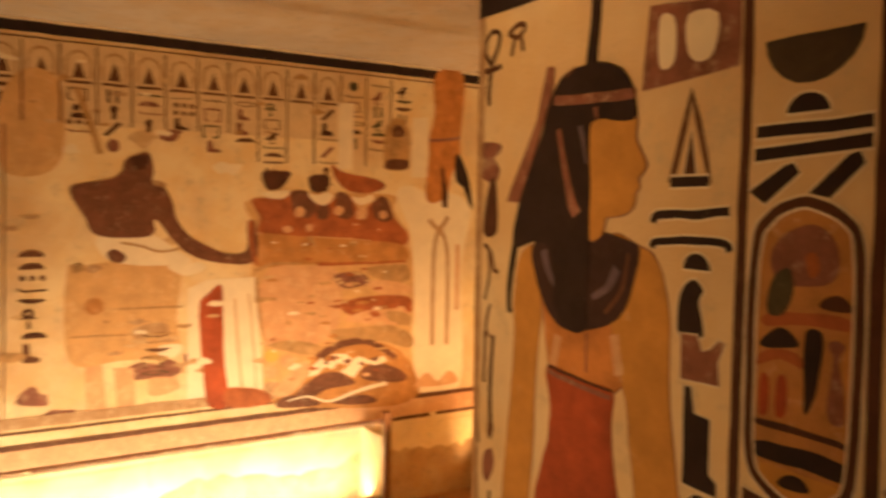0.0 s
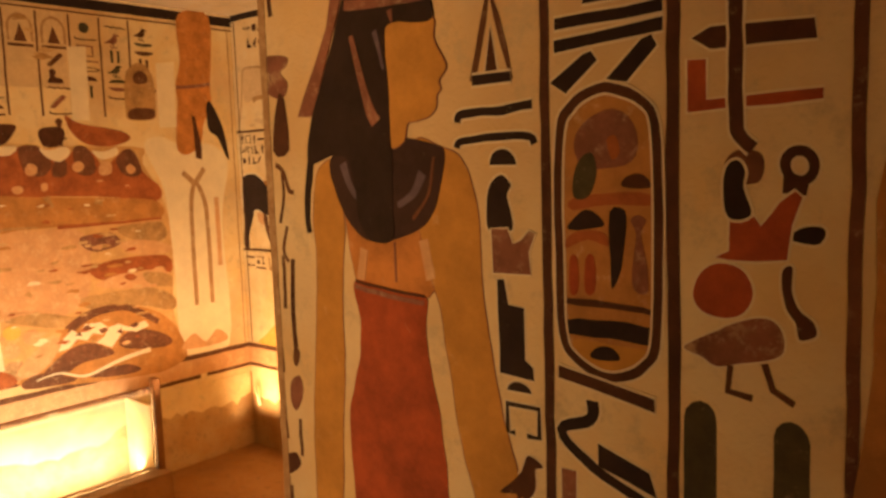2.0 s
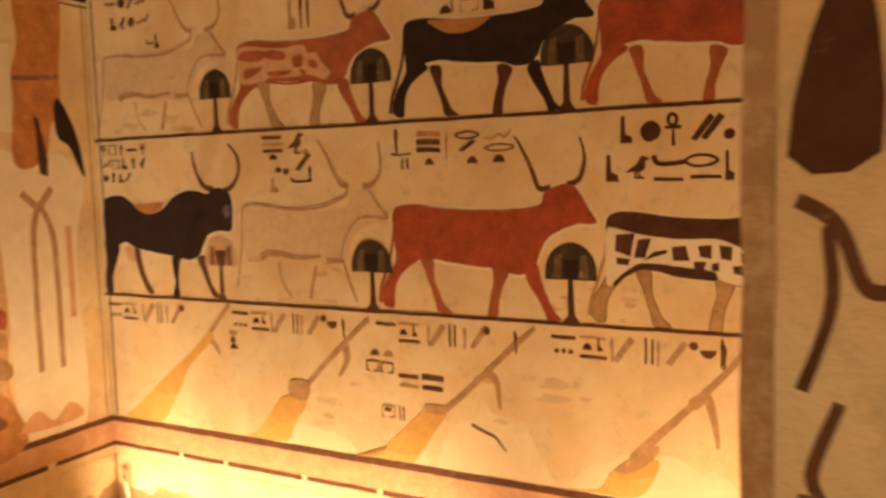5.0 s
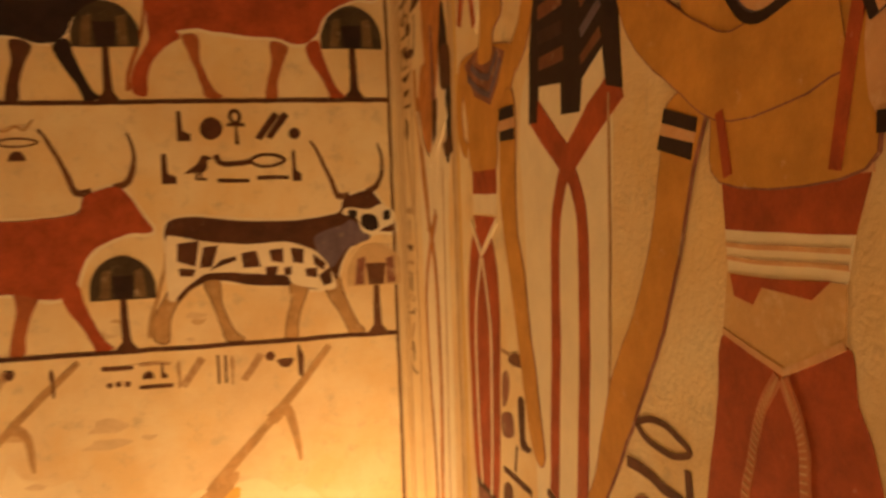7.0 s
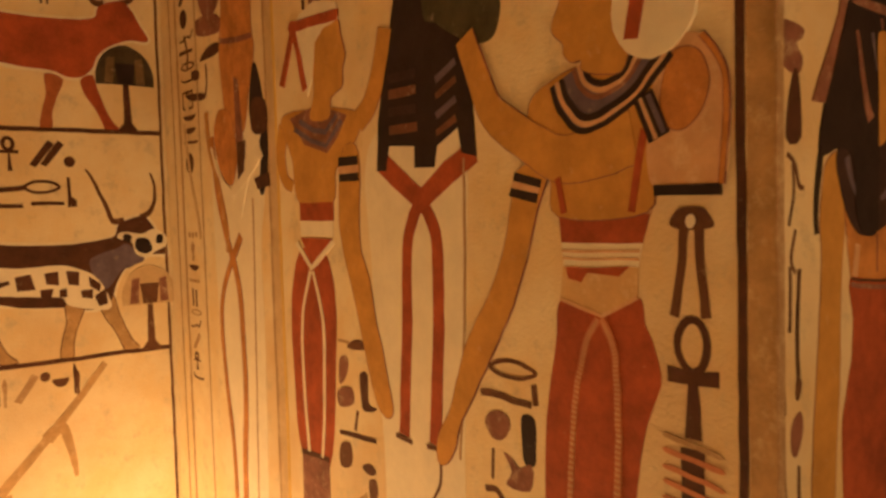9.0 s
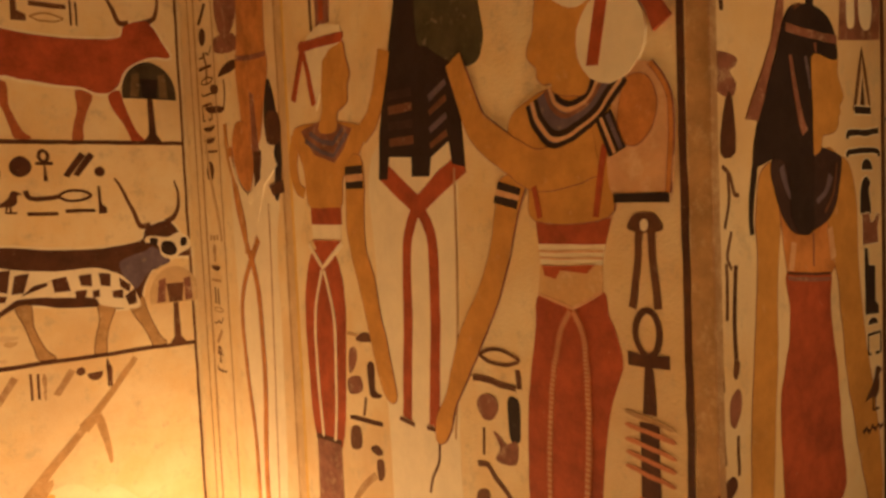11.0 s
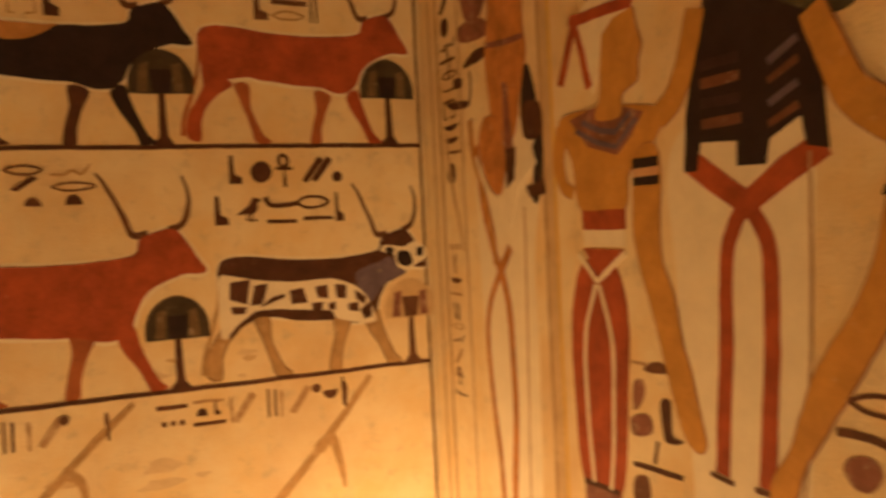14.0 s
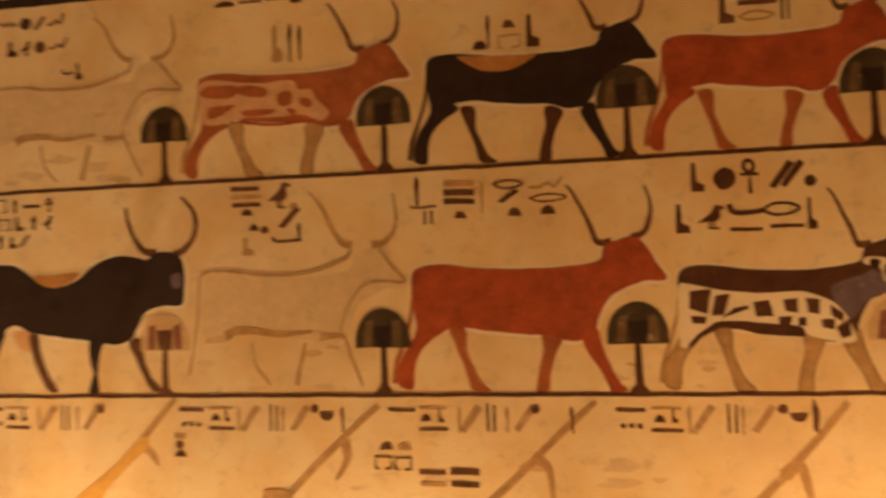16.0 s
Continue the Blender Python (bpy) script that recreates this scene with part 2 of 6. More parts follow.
# ---- setting ----
def block(name, lo, hi, mat, kind="structure", label="", bevel=0.006, category=""):
    bm = bmesh.new()
    bmesh.ops.create_cube(bm, size=1)
    for v in bm.verts:
        v.co = Vector([(a + b) / 2 + c * (b - a) for a, b, c in zip(lo, hi, v.co)])
    if bevel:
        bmesh.ops.bevel(bm, geom=bm.edges[:], offset=bevel, segments=2, affect="EDGES")
    me = bpy.data.meshes.new(name)
    bm.to_mesh(me)
    bm.free()
    me.materials.append(mat)
    ob = new(name, me)
    return tagged(ob, label, category, kind=kind)


TOP, DOOR, EAST, NORTH = 2.58, 2.22, -3.02, -5.4
block("floor", (-3.3, -5.7, -0.12), (3.4, 0.3, 0.0), M["floor"], label="brown worn boarded floor of the tomb chamber")
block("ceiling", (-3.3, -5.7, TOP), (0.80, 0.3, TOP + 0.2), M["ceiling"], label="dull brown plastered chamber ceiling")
block("wall_south", (-3.3, 0.0, 0.0), (0.85, 0.28, TOP), M["plaster"], label="cream plaster wall painted with cattle and oars")
block("wall_east", (EAST - 0.28, -5.7, 0.0), (EAST, 0.0, TOP), M["plaster_worn"], label="worn cream plaster wall painted with offerings")
block("wall_west", (0.0, -2.109, 0.0), (0.86, 0.0, TOP), M["plaster"], bevel=0.012, label="cream plaster wall and jamb painted with figures")
# added thin slab; its brown colour stands in for shade on the return
block("wall_return", (0.862, -2.107, 0.0), (0.89, -1.862, TOP), M["dado"], label="brown return of the doorway, shade put into its colour")
block("wall_north", (EAST, -5.68, 0.0), (0.85, NORTH, TOP), M["plaster_worn"], label="plain worn plaster wall")
block("wall_west_far", (0.0, NORTH, 0.0), (0.80, -3.36, TOP), M["plaster"], bevel=0.012, label="cream plaster wall beyond the doorway")
block("lintel", (0.0, -3.36, DOOR), (0.80, -2.109, TOP), M["plaster"], label="plastered lintel over the doorway")
block("wall_vestibule", (0.80, -1.86, 0.0), (3.3, -1.6, TOP), M["plaster_worn"], label="worn plaster wall of the vestibule")
block("wall_vestibule_end", (3.1, -5.0, 0.0), (3.35, -1.86, TOP), M["plaster_worn"], label="worn plaster end wall of the vestibule")
block("wall_vestibule_far", (0.80, -5.2, 0.0), (3.35, -5.0, TOP), M["plaster_worn"], label="worn plaster wall of the vestibule")
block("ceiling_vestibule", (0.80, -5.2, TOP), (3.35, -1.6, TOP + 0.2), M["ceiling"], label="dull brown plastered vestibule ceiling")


def bands(wall, u0, u1):
    """The painted foot of a wall: two brown lines with a pale red field, bare stone under them."""
    d = Drawing().box(u0, 0.0, u1, 0.455, "dado", 0)
    tagged(on_wall(new("dado", d.mesh("dado")), wall, 0, 0), "rough bare stone dado at the foot of the wall", kind="structure")
    d = Drawing().box(u0, 0.515, u1, 0.610, "peach", 1)
    d.box(u0, 0.610, u1, 0.637, "line", 2)
    x = u0
    while x < u1:
        w = 0.16 + 0.3 * random.random()
        d.box(x, 0.490 + 0.004 * random.random(), min(x + w, u1), 0.513, "line", 2)
        x += w + 0.05 * random.random()
    tagged(on_wall(new("trim", d.mesh("trim")), wall, 0, 0), "painted border of two brown lines round a pale red band", kind="structure")


for wall, u0, u1 in (("south", EAST, 0.0), ("west", 0.0, 2.104), ("east", NORTH, 0.0)):
    bands(wall, u0, u1)
d = Drawing().box(NORTH, 2.515, 0.0, 2.566, "black", 1).box(NORTH, 2.568, 0.0, 2.579, "white", 1).box(NORTH, 2.49, 0.0, 2.498, "line", 1)
tagged(on_wall(new("trim", d.mesh("trim")), "east", 0, 0), "black painted band under the ceiling", kind="structure")
d = Drawing().box(EAST, 2.545, 0.0, 2.58, "black", 1)
tagged(on_wall(new("trim", d.mesh("trim")), "south", 0, 0), "black painted band under the ceiling", kind="structure")

# ---- signs ----
GLYPHS = ("bar", "ripple", "loaf", "disc", "reed", "bird", "lens", "leg", "bowl", "box", "arm", "twin", "snake", "seat", "ankh", "dots", "slant")


def glyph(d, kind, u, v, w, h, colour="brown", layer=1):
    """One sign in the box u, v, w, h."""
    P = lambda *a: [(u + w * x, v + h * y) for x, y in a]
    t = 0.13 * min(w, h)
    if kind == "bar":
        d.poly(P((0, 0.38), (1, 0.36), (1, 0.62), (0, 0.66)), colour, layer)
    elif kind == "ripple":
        d.stroke(P((0, 0.5), (0.15, 0.62), (0.3, 0.42), (0.45, 0.62), (0.6, 0.42), (0.75, 0.62), (0.88, 0.42), (1, 0.52)), t * 1.3, colour, layer, smooth=False)
    elif kind == "loaf":
        d.oval(u + w / 2, v + h * 0.2, w * 0.46, h * 0.62, colour, layer, 0, 180, 10)
    elif kind == "disc":
        d.oval(u + w / 2, v + h / 2, min(w, h) * 0.46, min(w, h) * 0.46, colour, layer, n=16)
    elif kind == "reed":
        d.blob(P((0.4, 0), (0.62, 0), (0.66, 0.45), (0.72, 0.8), (0.5, 1), (0.3, 0.7), (0.4, 0.4)), colour, layer, 3)
    elif kind == "bird":
        d.blob(P((0.0, 0.28), (0.3, 0.52), (0.5, 0.72), (0.62, 0.98), (0.82, 0.96), (0.98, 0.84), (0.8, 0.78), (0.8, 0.5), (0.62, 0.28), (0.35, 0.3)), colour, layer, 3)
        d.stroke(P((0.55, 0.3), (0.55, 0.02), (0.78, 0.0)), t * 0.7, colour, layer, smooth=False)
        d.stroke(P((0.42, 0.3), (0.4, 0.02), (0.6, 0.0)), t * 0.7, colour, layer, smooth=False)
    elif kind == "lens":
        d.stroke(P((0, 0.5), (0.3, 0.75), (0.7, 0.75), (1, 0.5), (0.7, 0.25), (0.3, 0.25), (0, 0.5)), t * 1.1, colour, layer)
    elif kind == "leg":
        d.poly(P((0.2, 1), (0.45, 1), (0.5, 0.35), (0.95, 0.22), (0.95, 0), (0.15, 0)), colour, layer)
    elif kind == "bowl":
        d.oval(u + w / 2, v + h * 0.72, w * 0.48, h * 0.5, colour, layer, 180, 360, 10)
    elif kind == "box":
        d.stroke(P((0.25, 0.1), (0.05, 0.1), (0.05, 0.9), (0.95, 0.9), (0.95, 0.1), (0.6, 0.1)), t * 1.2, colour, layer, smooth=False)
    elif kind == "arm":
        d.stroke(P((0, 0.75), (0.12, 0.45), (0.6, 0.42), (1, 0.5)), t * 1.4, colour, layer)
    elif kind == "twin":
        d.box(u + w * 0.2, v, u + w * 0.36, v + h, colour, layer)
        d.box(u + w * 0.62, v, u + w * 0.78, v + h * 0.95, colour, layer)
    elif kind == "snake":
        d.stroke(P((0, 0.3), (0.3, 0.28), (0.55, 0.5), (0.75, 0.3), (0.9, 0.6), (1, 0.9)), t * 1.2, colour, layer)
    elif kind == "seat":
        d.blob(P((0.1, 0), (0.9, 0), (0.85, 0.3), (0.5, 0.42), (0.55, 0.8), (0.4, 1), (0.2, 0.85), (0.22, 0.4)), colour, layer, 3)
    elif kind == "ankh":
        d.ring(u + w / 2, v + h * 0.78, w * 0.2, h * 0.18, t * 1.3, colour, layer, 14)
        d.box(u + w * 0.1, v + h * 0.5, u + w * 0.9, v + h * 0.6, colour, layer)
        d.poly(P((0.4, 0), (0.6, 0), (0.54, 0.5), (0.46, 0.5)), colour, layer)
    elif kind == "dots":
        for x in (0.15, 0.5, 0.85):
            d.oval(u + w * x, v + h * 0.5, w * 0.12, w * 0.12, colour, layer, n=8)
    elif kind == "slant":
        d.poly(P((0, 0.1), (0.25, 0), (1, 0.85), (0.75, 1)), colour, layer)


def inscription(wall, u, v, cells, seed, label, colours=("brown",), down=False, group=""):
    """A row or column of signs; cells: width, height, count. Every sign is a part."""
    w, h, count = cells
    rng = random.Random(seed)
    ob = thing("inscription", wall, u, v, label, "inscription", group)
    at = 0.0
    for i in range(count):
        k = rng.choice(GLYPHS)
        flat = k in ("bar", "ripple", "dots", "lens", "arm", "bowl", "loaf", "snake")
        d = Drawing()
        if down:
            hh = h * (0.55 if flat else 1.0) * rng.uniform(0.85, 1.1)
            at -= hh
            glyph(d, k, rng.uniform(0, 0.12) * w, at, w * (0.9 if flat else 0.7), hh * 0.86, rng.choice(colours))
        else:
            ww = w * (1.0 if flat else 0.7) * rng.uniform(0.85, 1.15)
            if flat and rng.random() < 0.7:
                k2 = rng.choice(("bar", "ripple", "loaf", "dots", "bowl"))
                glyph(d, k, at, h * 0.52, ww * 0.86, h * 0.42, rng.choice(colours))
                glyph(d, k2, at, 0.02 * h, ww * 0.86, h * 0.42, rng.choice(colours))
            else:
                glyph(d, k, at, 0, ww * 0.86, h * rng.uniform(0.8, 1), rng.choice(colours))
            at += ww
        piece("sign", d, ob)
    return ob


def line(wall, u0, v0, u1, v1, w, colour, label="thin brown painted ruling on plaster", layer=2):
    d = Drawing().stroke([(0, 0), (u1 - u0, v1 - v0)], w, colour, layer, smooth=False)
    return whole("ruling", d, wall, u0, v0, label, "painted line")


# ---- south wall: cattle in two rows ----
A, B = 1.906, 1.208
line("south", EAST, A, -0.012, A, 0.013, "brown", "brown ground line under the upper row of cattle")
line("south", EAST, B, -0.012, B, 0.013, "brown", "brown ground line under the lower row of cattle")
line("south", -0.012, 0.64, -0.012, 2.54, 0.009, "line", "brown upright line at the corner of the wall")
line("south", EAST + 0.03, 0.64, EAST + 0.03, 2.54, 0.008, "line", "brown upright line at the corner of the wall")


HIDE = [(-0.014, 0.318), (0.011, 0.346), (0.084, 0.352), (0.217, 0.337), (0.381, 0.332), (0.505, 0.339), (0.556, 0.351), (0.571, 0.385), (0.623, 0.404), (0.664, 0.406), (0.691, 0.379), (0.717, 0.339), (0.744, 0.302), (0.731, 0.290), (0.681, 0.291), (0.632, 0.277), (0.586, 0.254), (0.556, 0.216), (0.536, 0.166), (0.501, 0.143), (0.451, 0.140), (0.395, 0.156), (0.305, 0.161), (0.207, 0.171), (0.141, 0.180), (0.074, 0.174), (0.024, 0.164), (-0.002, 0.189), (-0.010, 0.255)]
LEGS = ([(-0.003, 0.232), (-0.003, 0.175), (-0.036, 0.125), (-0.059, 0.089), (-0.068, 0.046), (-0.058, 0.021), (-0.020, 0.017), (-0.014, 0.072), (0.006, 0.116), (0.050, 0.154), (0.095, 0.185)], [(0.098, 0.184), (0.114, 0.140), (0.133, 0.096), (0.150, 0.051), (0.164, 0.012), (0.220, 0.011), (0.192, 0.033), (0.171, 0.072), (0.151, 0.117), (0.148, 0.182)],
        [(0.381, 0.169), (0.381, 0.114), (0.369, 0.071), (0.357, 0.009), (0.396, 0.009), (0.399, 0.048), (0.415, 0.098), (0.440, 0.155)], [(0.495, 0.156), (0.512, 0.109), (0.546, 0.064), (0.569, 0.019), (0.578, 0.004), (0.624, 0.011), (0.602, 0.030), (0.576, 0.077), (0.554, 0.129), (0.539, 0.173)])


def cow(u, v, hide, label, kind="plain", sx=1.0, sy=1.0, slim=0.0):
    """A walking cow that faces right, with lyre horns; origin at the ground under the rump."""
    body = [(x, y + slim * min(1, max(0, (0.24 - y) / 0.06))) for x, y in HIDE]
    ob = thing("painted_cow", "south", u, v, label, "cow painting", "painted cattle", sx, sy)
    leg = {"dappled": "umber", "saddle": "brown", "pied": "umber"}.get(kind, "rust" if hide == "red" else hide)
    if kind == "outline":
        d = Drawing().blob(body, "shade", 0)
        piece("body", d, ob, "bare plaster body, stained")
        piece("outline", Drawing().stroke([(-0.055, 0.059), (-0.036, 0.132), (-0.018, 0.220), (-0.009, 0.309), (0.014, 0.351), (0.117, 0.353), (0.210, 0.341), (0.322, 0.337), (0.415, 0.343), (0.490, 0.362), (0.543, 0.381), (0.555, 0.406)], 0.007, "faint", 2, 0.011), ob)
        piece("face", Drawing().stroke([(0.655, 0.403), (0.696, 0.356), (0.741, 0.315), (0.723, 0.307), (0.616, 0.309), (0.562, 0.271), (0.525, 0.213), (0.507, 0.155)], 0.010, "faint", 2, 0.006), ob)
        piece("belly", Drawing().stroke([(0.087, 0.168), (0.125, 0.182), (0.200, 0.182), (0.292, 0.169), (0.408, 0.177)], 0.030, "umber", 2, 0.010), ob)
        piece("belly", Drawing().stroke([(0.437, 0.161), (0.518, 0.164)], 0.022, "umber", 2, 0.010, smooth=False), ob)
        piece("leg", Drawing().stroke([(0.187, 0.153), (0.201, 0.082), (0.250, 0.030)], 0.006, "faint", 2), ob)
        piece("leg", Drawing().stroke([(0.384, 0.146), (0.361, 0.075), (0.350, 0.029)], 0.012, "faint", 2, 0.018), ob)
        piece("leg", Drawing().stroke([(0.518, 0.170), (0.555, 0.088), (0.588, 0.026)], 0.007, "faint", 2), ob)
    else:
        piece("halo", Drawing().stroke(curve(body, True), 0.017, "white", 0, smooth=False, closed=True), ob, "pale rim round the body")
        piece("body", Drawing().blob(body, hide, 2), ob)
        for i, pts in enumerate(LEGS):
            piece("leg", Drawing({"umber": ("line", 0.0035)}).blob(pts, leg if i % 3 or kind == "dappled" else hide, 1, 3), ob)
        piece("tail", Drawing().stroke([(-0.008, 0.314), (-0.020, 0.219), (-0.051, 0.132), (-0.071, 0.082), (-0.078, 0.031)], 0.010, leg, 1, 0.016), ob)
    hc = "umber" if kind == "outline" else "line"
    horns = ([(0.559, 0.415), (0.522, 0.423), (0.487, 0.465), (0.454, 0.525), (0.411, 0.568)], [(0.632, 0.412), (0.678, 0.420), (0.713, 0.455), (0.720, 0.499), (0.709, 0.555)]) if kind == "outline" else ([(0.591, 0.396), (0.552, 0.397), (0.532, 0.439), (0.508, 0.483), (0.486, 0.524), (0.466, 0.549)], [(0.648, 0.404), (0.684, 0.417), (0.703, 0.455), (0.705, 0.498), (0.691, 0.539)])
    for pts in horns:
        piece("horn", Drawing().stroke(pts, 0.020, hc, 1, 0.006), ob, "thin curved brown horn")
    if kind == "saddle":
        d = Drawing().blob([(0.095, 0.343), (0.204, 0.338), (0.313, 0.332), (0.363, 0.332), (0.311, 0.303), (0.252, 0.288), (0.190, 0.292), (0.144, 0.309)], "ochre", 4)
        piece("saddle_cloth", d, ob, "pale cloth over the back")
    if kind == "dappled":
        flank = piece("flank", Drawing().blob([(-0.012, 0.296), (0.019, 0.301), (0.110, 0.285), (0.241, 0.272), (0.372, 0.274), (0.445, 0.254), (0.491, 0.225), (0.519, 0.183), (0.530, 0.137), (0.467, 0.139), (0.389, 0.155), (0.365, 0.180), (0.254, 0.191), (0.131, 0.199), (0.078, 0.182), (0.031, 0.143), (-0.011, 0.130), (-0.017, 0.214)], "white", 4), ob, "white dappled flank")
        for pts in ([(0.023, 0.282), (0.092, 0.286), (0.077, 0.218), (0.020, 0.234)], [(0.103, 0.268), (0.151, 0.273), (0.129, 0.216), (0.087, 0.213)], [(0.022, 0.212), (0.076, 0.210), (0.067, 0.191), (0.026, 0.192)], [(0.120, 0.206), (0.160, 0.233), (0.206, 0.239), (0.208, 0.229), (0.167, 0.219)], [(0.224, 0.247), (0.273, 0.252), (0.284, 0.209), (0.230, 0.208)],
                    [(0.315, 0.253), (0.360, 0.256), (0.361, 0.217), (0.320, 0.222)], [(0.387, 0.257), (0.430, 0.252), (0.425, 0.211), (0.392, 0.218)], [(0.300, 0.208), (0.342, 0.208), (0.334, 0.181), (0.301, 0.184)], [(0.362, 0.202), (0.386, 0.204), (0.386, 0.181), (0.362, 0.182)], [(0.430, 0.197), (0.471, 0.199), (0.469, 0.170), (0.433, 0.175)],
                    [(0.459, 0.238), (0.501, 0.211), (0.495, 0.189), (0.462, 0.208)], [(0.477, 0.178), (0.515, 0.199), (0.520, 0.152), (0.489, 0.147)]):
            piece("spot", Drawing().poly(pts, "brown", 6), flank)
        piece("belly", Drawing().stroke([(0.077, 0.173), (0.116, 0.189), (0.161, 0.184), (0.253, 0.166), (0.376, 0.157)], 0.016, "brown", 6, 0.012), ob, "dark belly line")
        piece("thigh", Drawing().stroke([(0.105, 0.189), (0.058, 0.164), (0.015, 0.129)], 0.010, "brown", 6, 0.014), ob)
        piece("neck", Drawing().blob([(0.466, 0.284), (0.560, 0.314), (0.601, 0.325), (0.658, 0.279), (0.615, 0.258), (0.570, 0.244), (0.527, 0.200), (0.495, 0.208)], "blue", 3), ob, "grey-blue neck")
        piece("face", Drawing().blob([(0.565, 0.344), (0.582, 0.362), (0.651, 0.355), (0.700, 0.368), (0.739, 0.346), (0.737, 0.314), (0.699, 0.300), (0.669, 0.285), (0.625, 0.297), (0.613, 0.333)], "white", 4), ob, "pale patched face")
        for pts in ([(0.632, 0.340), (0.673, 0.340), (0.687, 0.308), (0.662, 0.294), (0.627, 0.308)], [(0.589, 0.358), (0.616, 0.350), (0.606, 0.330), (0.584, 0.341)], [(0.705, 0.348), (0.726, 0.347), (0.725, 0.325), (0.703, 0.325)]):
            piece("spot", Drawing().blob(pts, "black", 6, 3), ob)
    if kind == "pied":
        flank = piece("flank", Drawing().blob([(-0.011, 0.317), (0.041, 0.332), (0.150, 0.319), (0.240, 0.309), (0.333, 0.313), (0.357, 0.282), (0.400, 0.279), (0.421, 0.244), (0.460, 0.202), (0.431, 0.176), (0.360, 0.201), (0.269, 0.196), (0.161, 0.202), (0.069, 0.185), (0.001, 0.194), (-0.007, 0.262)], "peach", 4), ob, "pale pink patched flank")
        for pts in ([(0.019, 0.312), (0.076, 0.315), (0.145, 0.302), (0.111, 0.269), (0.002, 0.282)], [(0.141, 0.303), (0.196, 0.305), (0.242, 0.288), (0.230, 0.265), (0.144, 0.277)], [(0.281, 0.271), (0.328, 0.278), (0.329, 0.238), (0.290, 0.232)], [(0.361, 0.254), (0.398, 0.247), (0.400, 0.222), (0.364, 0.227)], [(0.026, 0.240), (0.080, 0.247), (0.127, 0.244), (0.071, 0.214), (0.028, 0.206)], [(0.152, 0.224), (0.217, 0.227), (0.274, 0.221), (0.234, 0.206), (0.165, 0.207)], [(0.311, 0.224), (0.346, 0.212), (0.327, 0.199)]):
            piece("spot", Drawing().blob(pts, "rust", 6, 3), flank)
        piece("belly", Drawing().stroke([(0.14, 0.19), (0.26, 0.172), (0.42, 0.178)], 0.010, "red", 5, 0.006), ob, "dark belly line")
    return ob


def bull(u, v, sx, sy):
    ob = thing("painted_bull", "south", u, v, "black painted bull walking on the ground line", "bull painting", "painted cattle", sx, sy)
    shape = [(0.003, 0.323), (0.019, 0.358), (0.068, 0.368), (0.124, 0.363), (0.178, 0.331), (0.241, 0.301), (0.305, 0.315), (0.368, 0.357), (0.430, 0.380), (0.492, 0.379), (0.535, 0.370), (0.563, 0.390), (0.628, 0.381), (0.647, 0.335), (0.645, 0.282), (0.636, 0.243), (0.583, 0.243), (0.531, 0.228), (0.506, 0.193), (0.484, 0.156), (0.434, 0.139), (0.381, 0.148), (0.345, 0.153), (0.266, 0.161), (0.175, 0.176), (0.113, 0.198), (0.071, 0.181), (0.018, 0.157), (0.002, 0.227)]
    piece("halo", Drawing().stroke(curve(shape, True), 0.016, "white", 0, smooth=False, closed=True), ob, "pale rim round the body")
    piece("body", Drawing().blob(shape, "black", 2), ob)
    for pts, c in (([(0.001, 0.211), (0.007, 0.131), (-0.006, 0.067), (-0.003, 0.010), (0.034, 0.008), (0.035, 0.067), (0.059, 0.122), (0.083, 0.193)], "black"), ([(0.160, 0.170), (0.173, 0.098), (0.201, 0.037), (0.229, 0.012), (0.251, 0.018), (0.216, 0.066), (0.194, 0.129), (0.189, 0.170)], "line"),
                   ([(0.355, 0.157), (0.353, 0.095), (0.363, 0.061), (0.347, 0.010), (0.379, 0.008), (0.375, 0.061), (0.387, 0.123), (0.403, 0.157)], "black"), ([(0.474, 0.146), (0.500, 0.093), (0.526, 0.035), (0.546, 0.011), (0.571, 0.016), (0.540, 0.051), (0.521, 0.101), (0.512, 0.155)], "line")):
        piece("leg", Drawing().blob(pts, c, 1, 3), ob)
    piece("groin", Drawing().blob([(0.116, 0.184), (0.189, 0.170), (0.177, 0.125), (0.126, 0.136)], "peach", 0.5, 3), ob, "pale red patch under the belly")
    piece("saddle_cloth", Drawing().blob([(0.178, 0.334), (0.251, 0.337), (0.327, 0.340), (0.297, 0.315), (0.241, 0.301), (0.196, 0.315)], "ochre", 4, 3), ob, "pale cloth over the back")
    piece("muzzle", Drawing().blob([(0.606, 0.321), (0.634, 0.330), (0.639, 0.299), (0.615, 0.287)], "blue", 4, 3), ob, "grey patch on the muzzle")
    for pts in ([(0.566, 0.387), (0.527, 0.393), (0.495, 0.433), (0.479, 0.476), (0.472, 0.514)], [(0.618, 0.382), (0.655, 0.396), (0.684, 0.440), (0.680, 0.494), (0.642, 0.534)]):
        piece("horn", Drawing().stroke(pts, 0.020, "line", 1, 0.008), ob)
    return ob


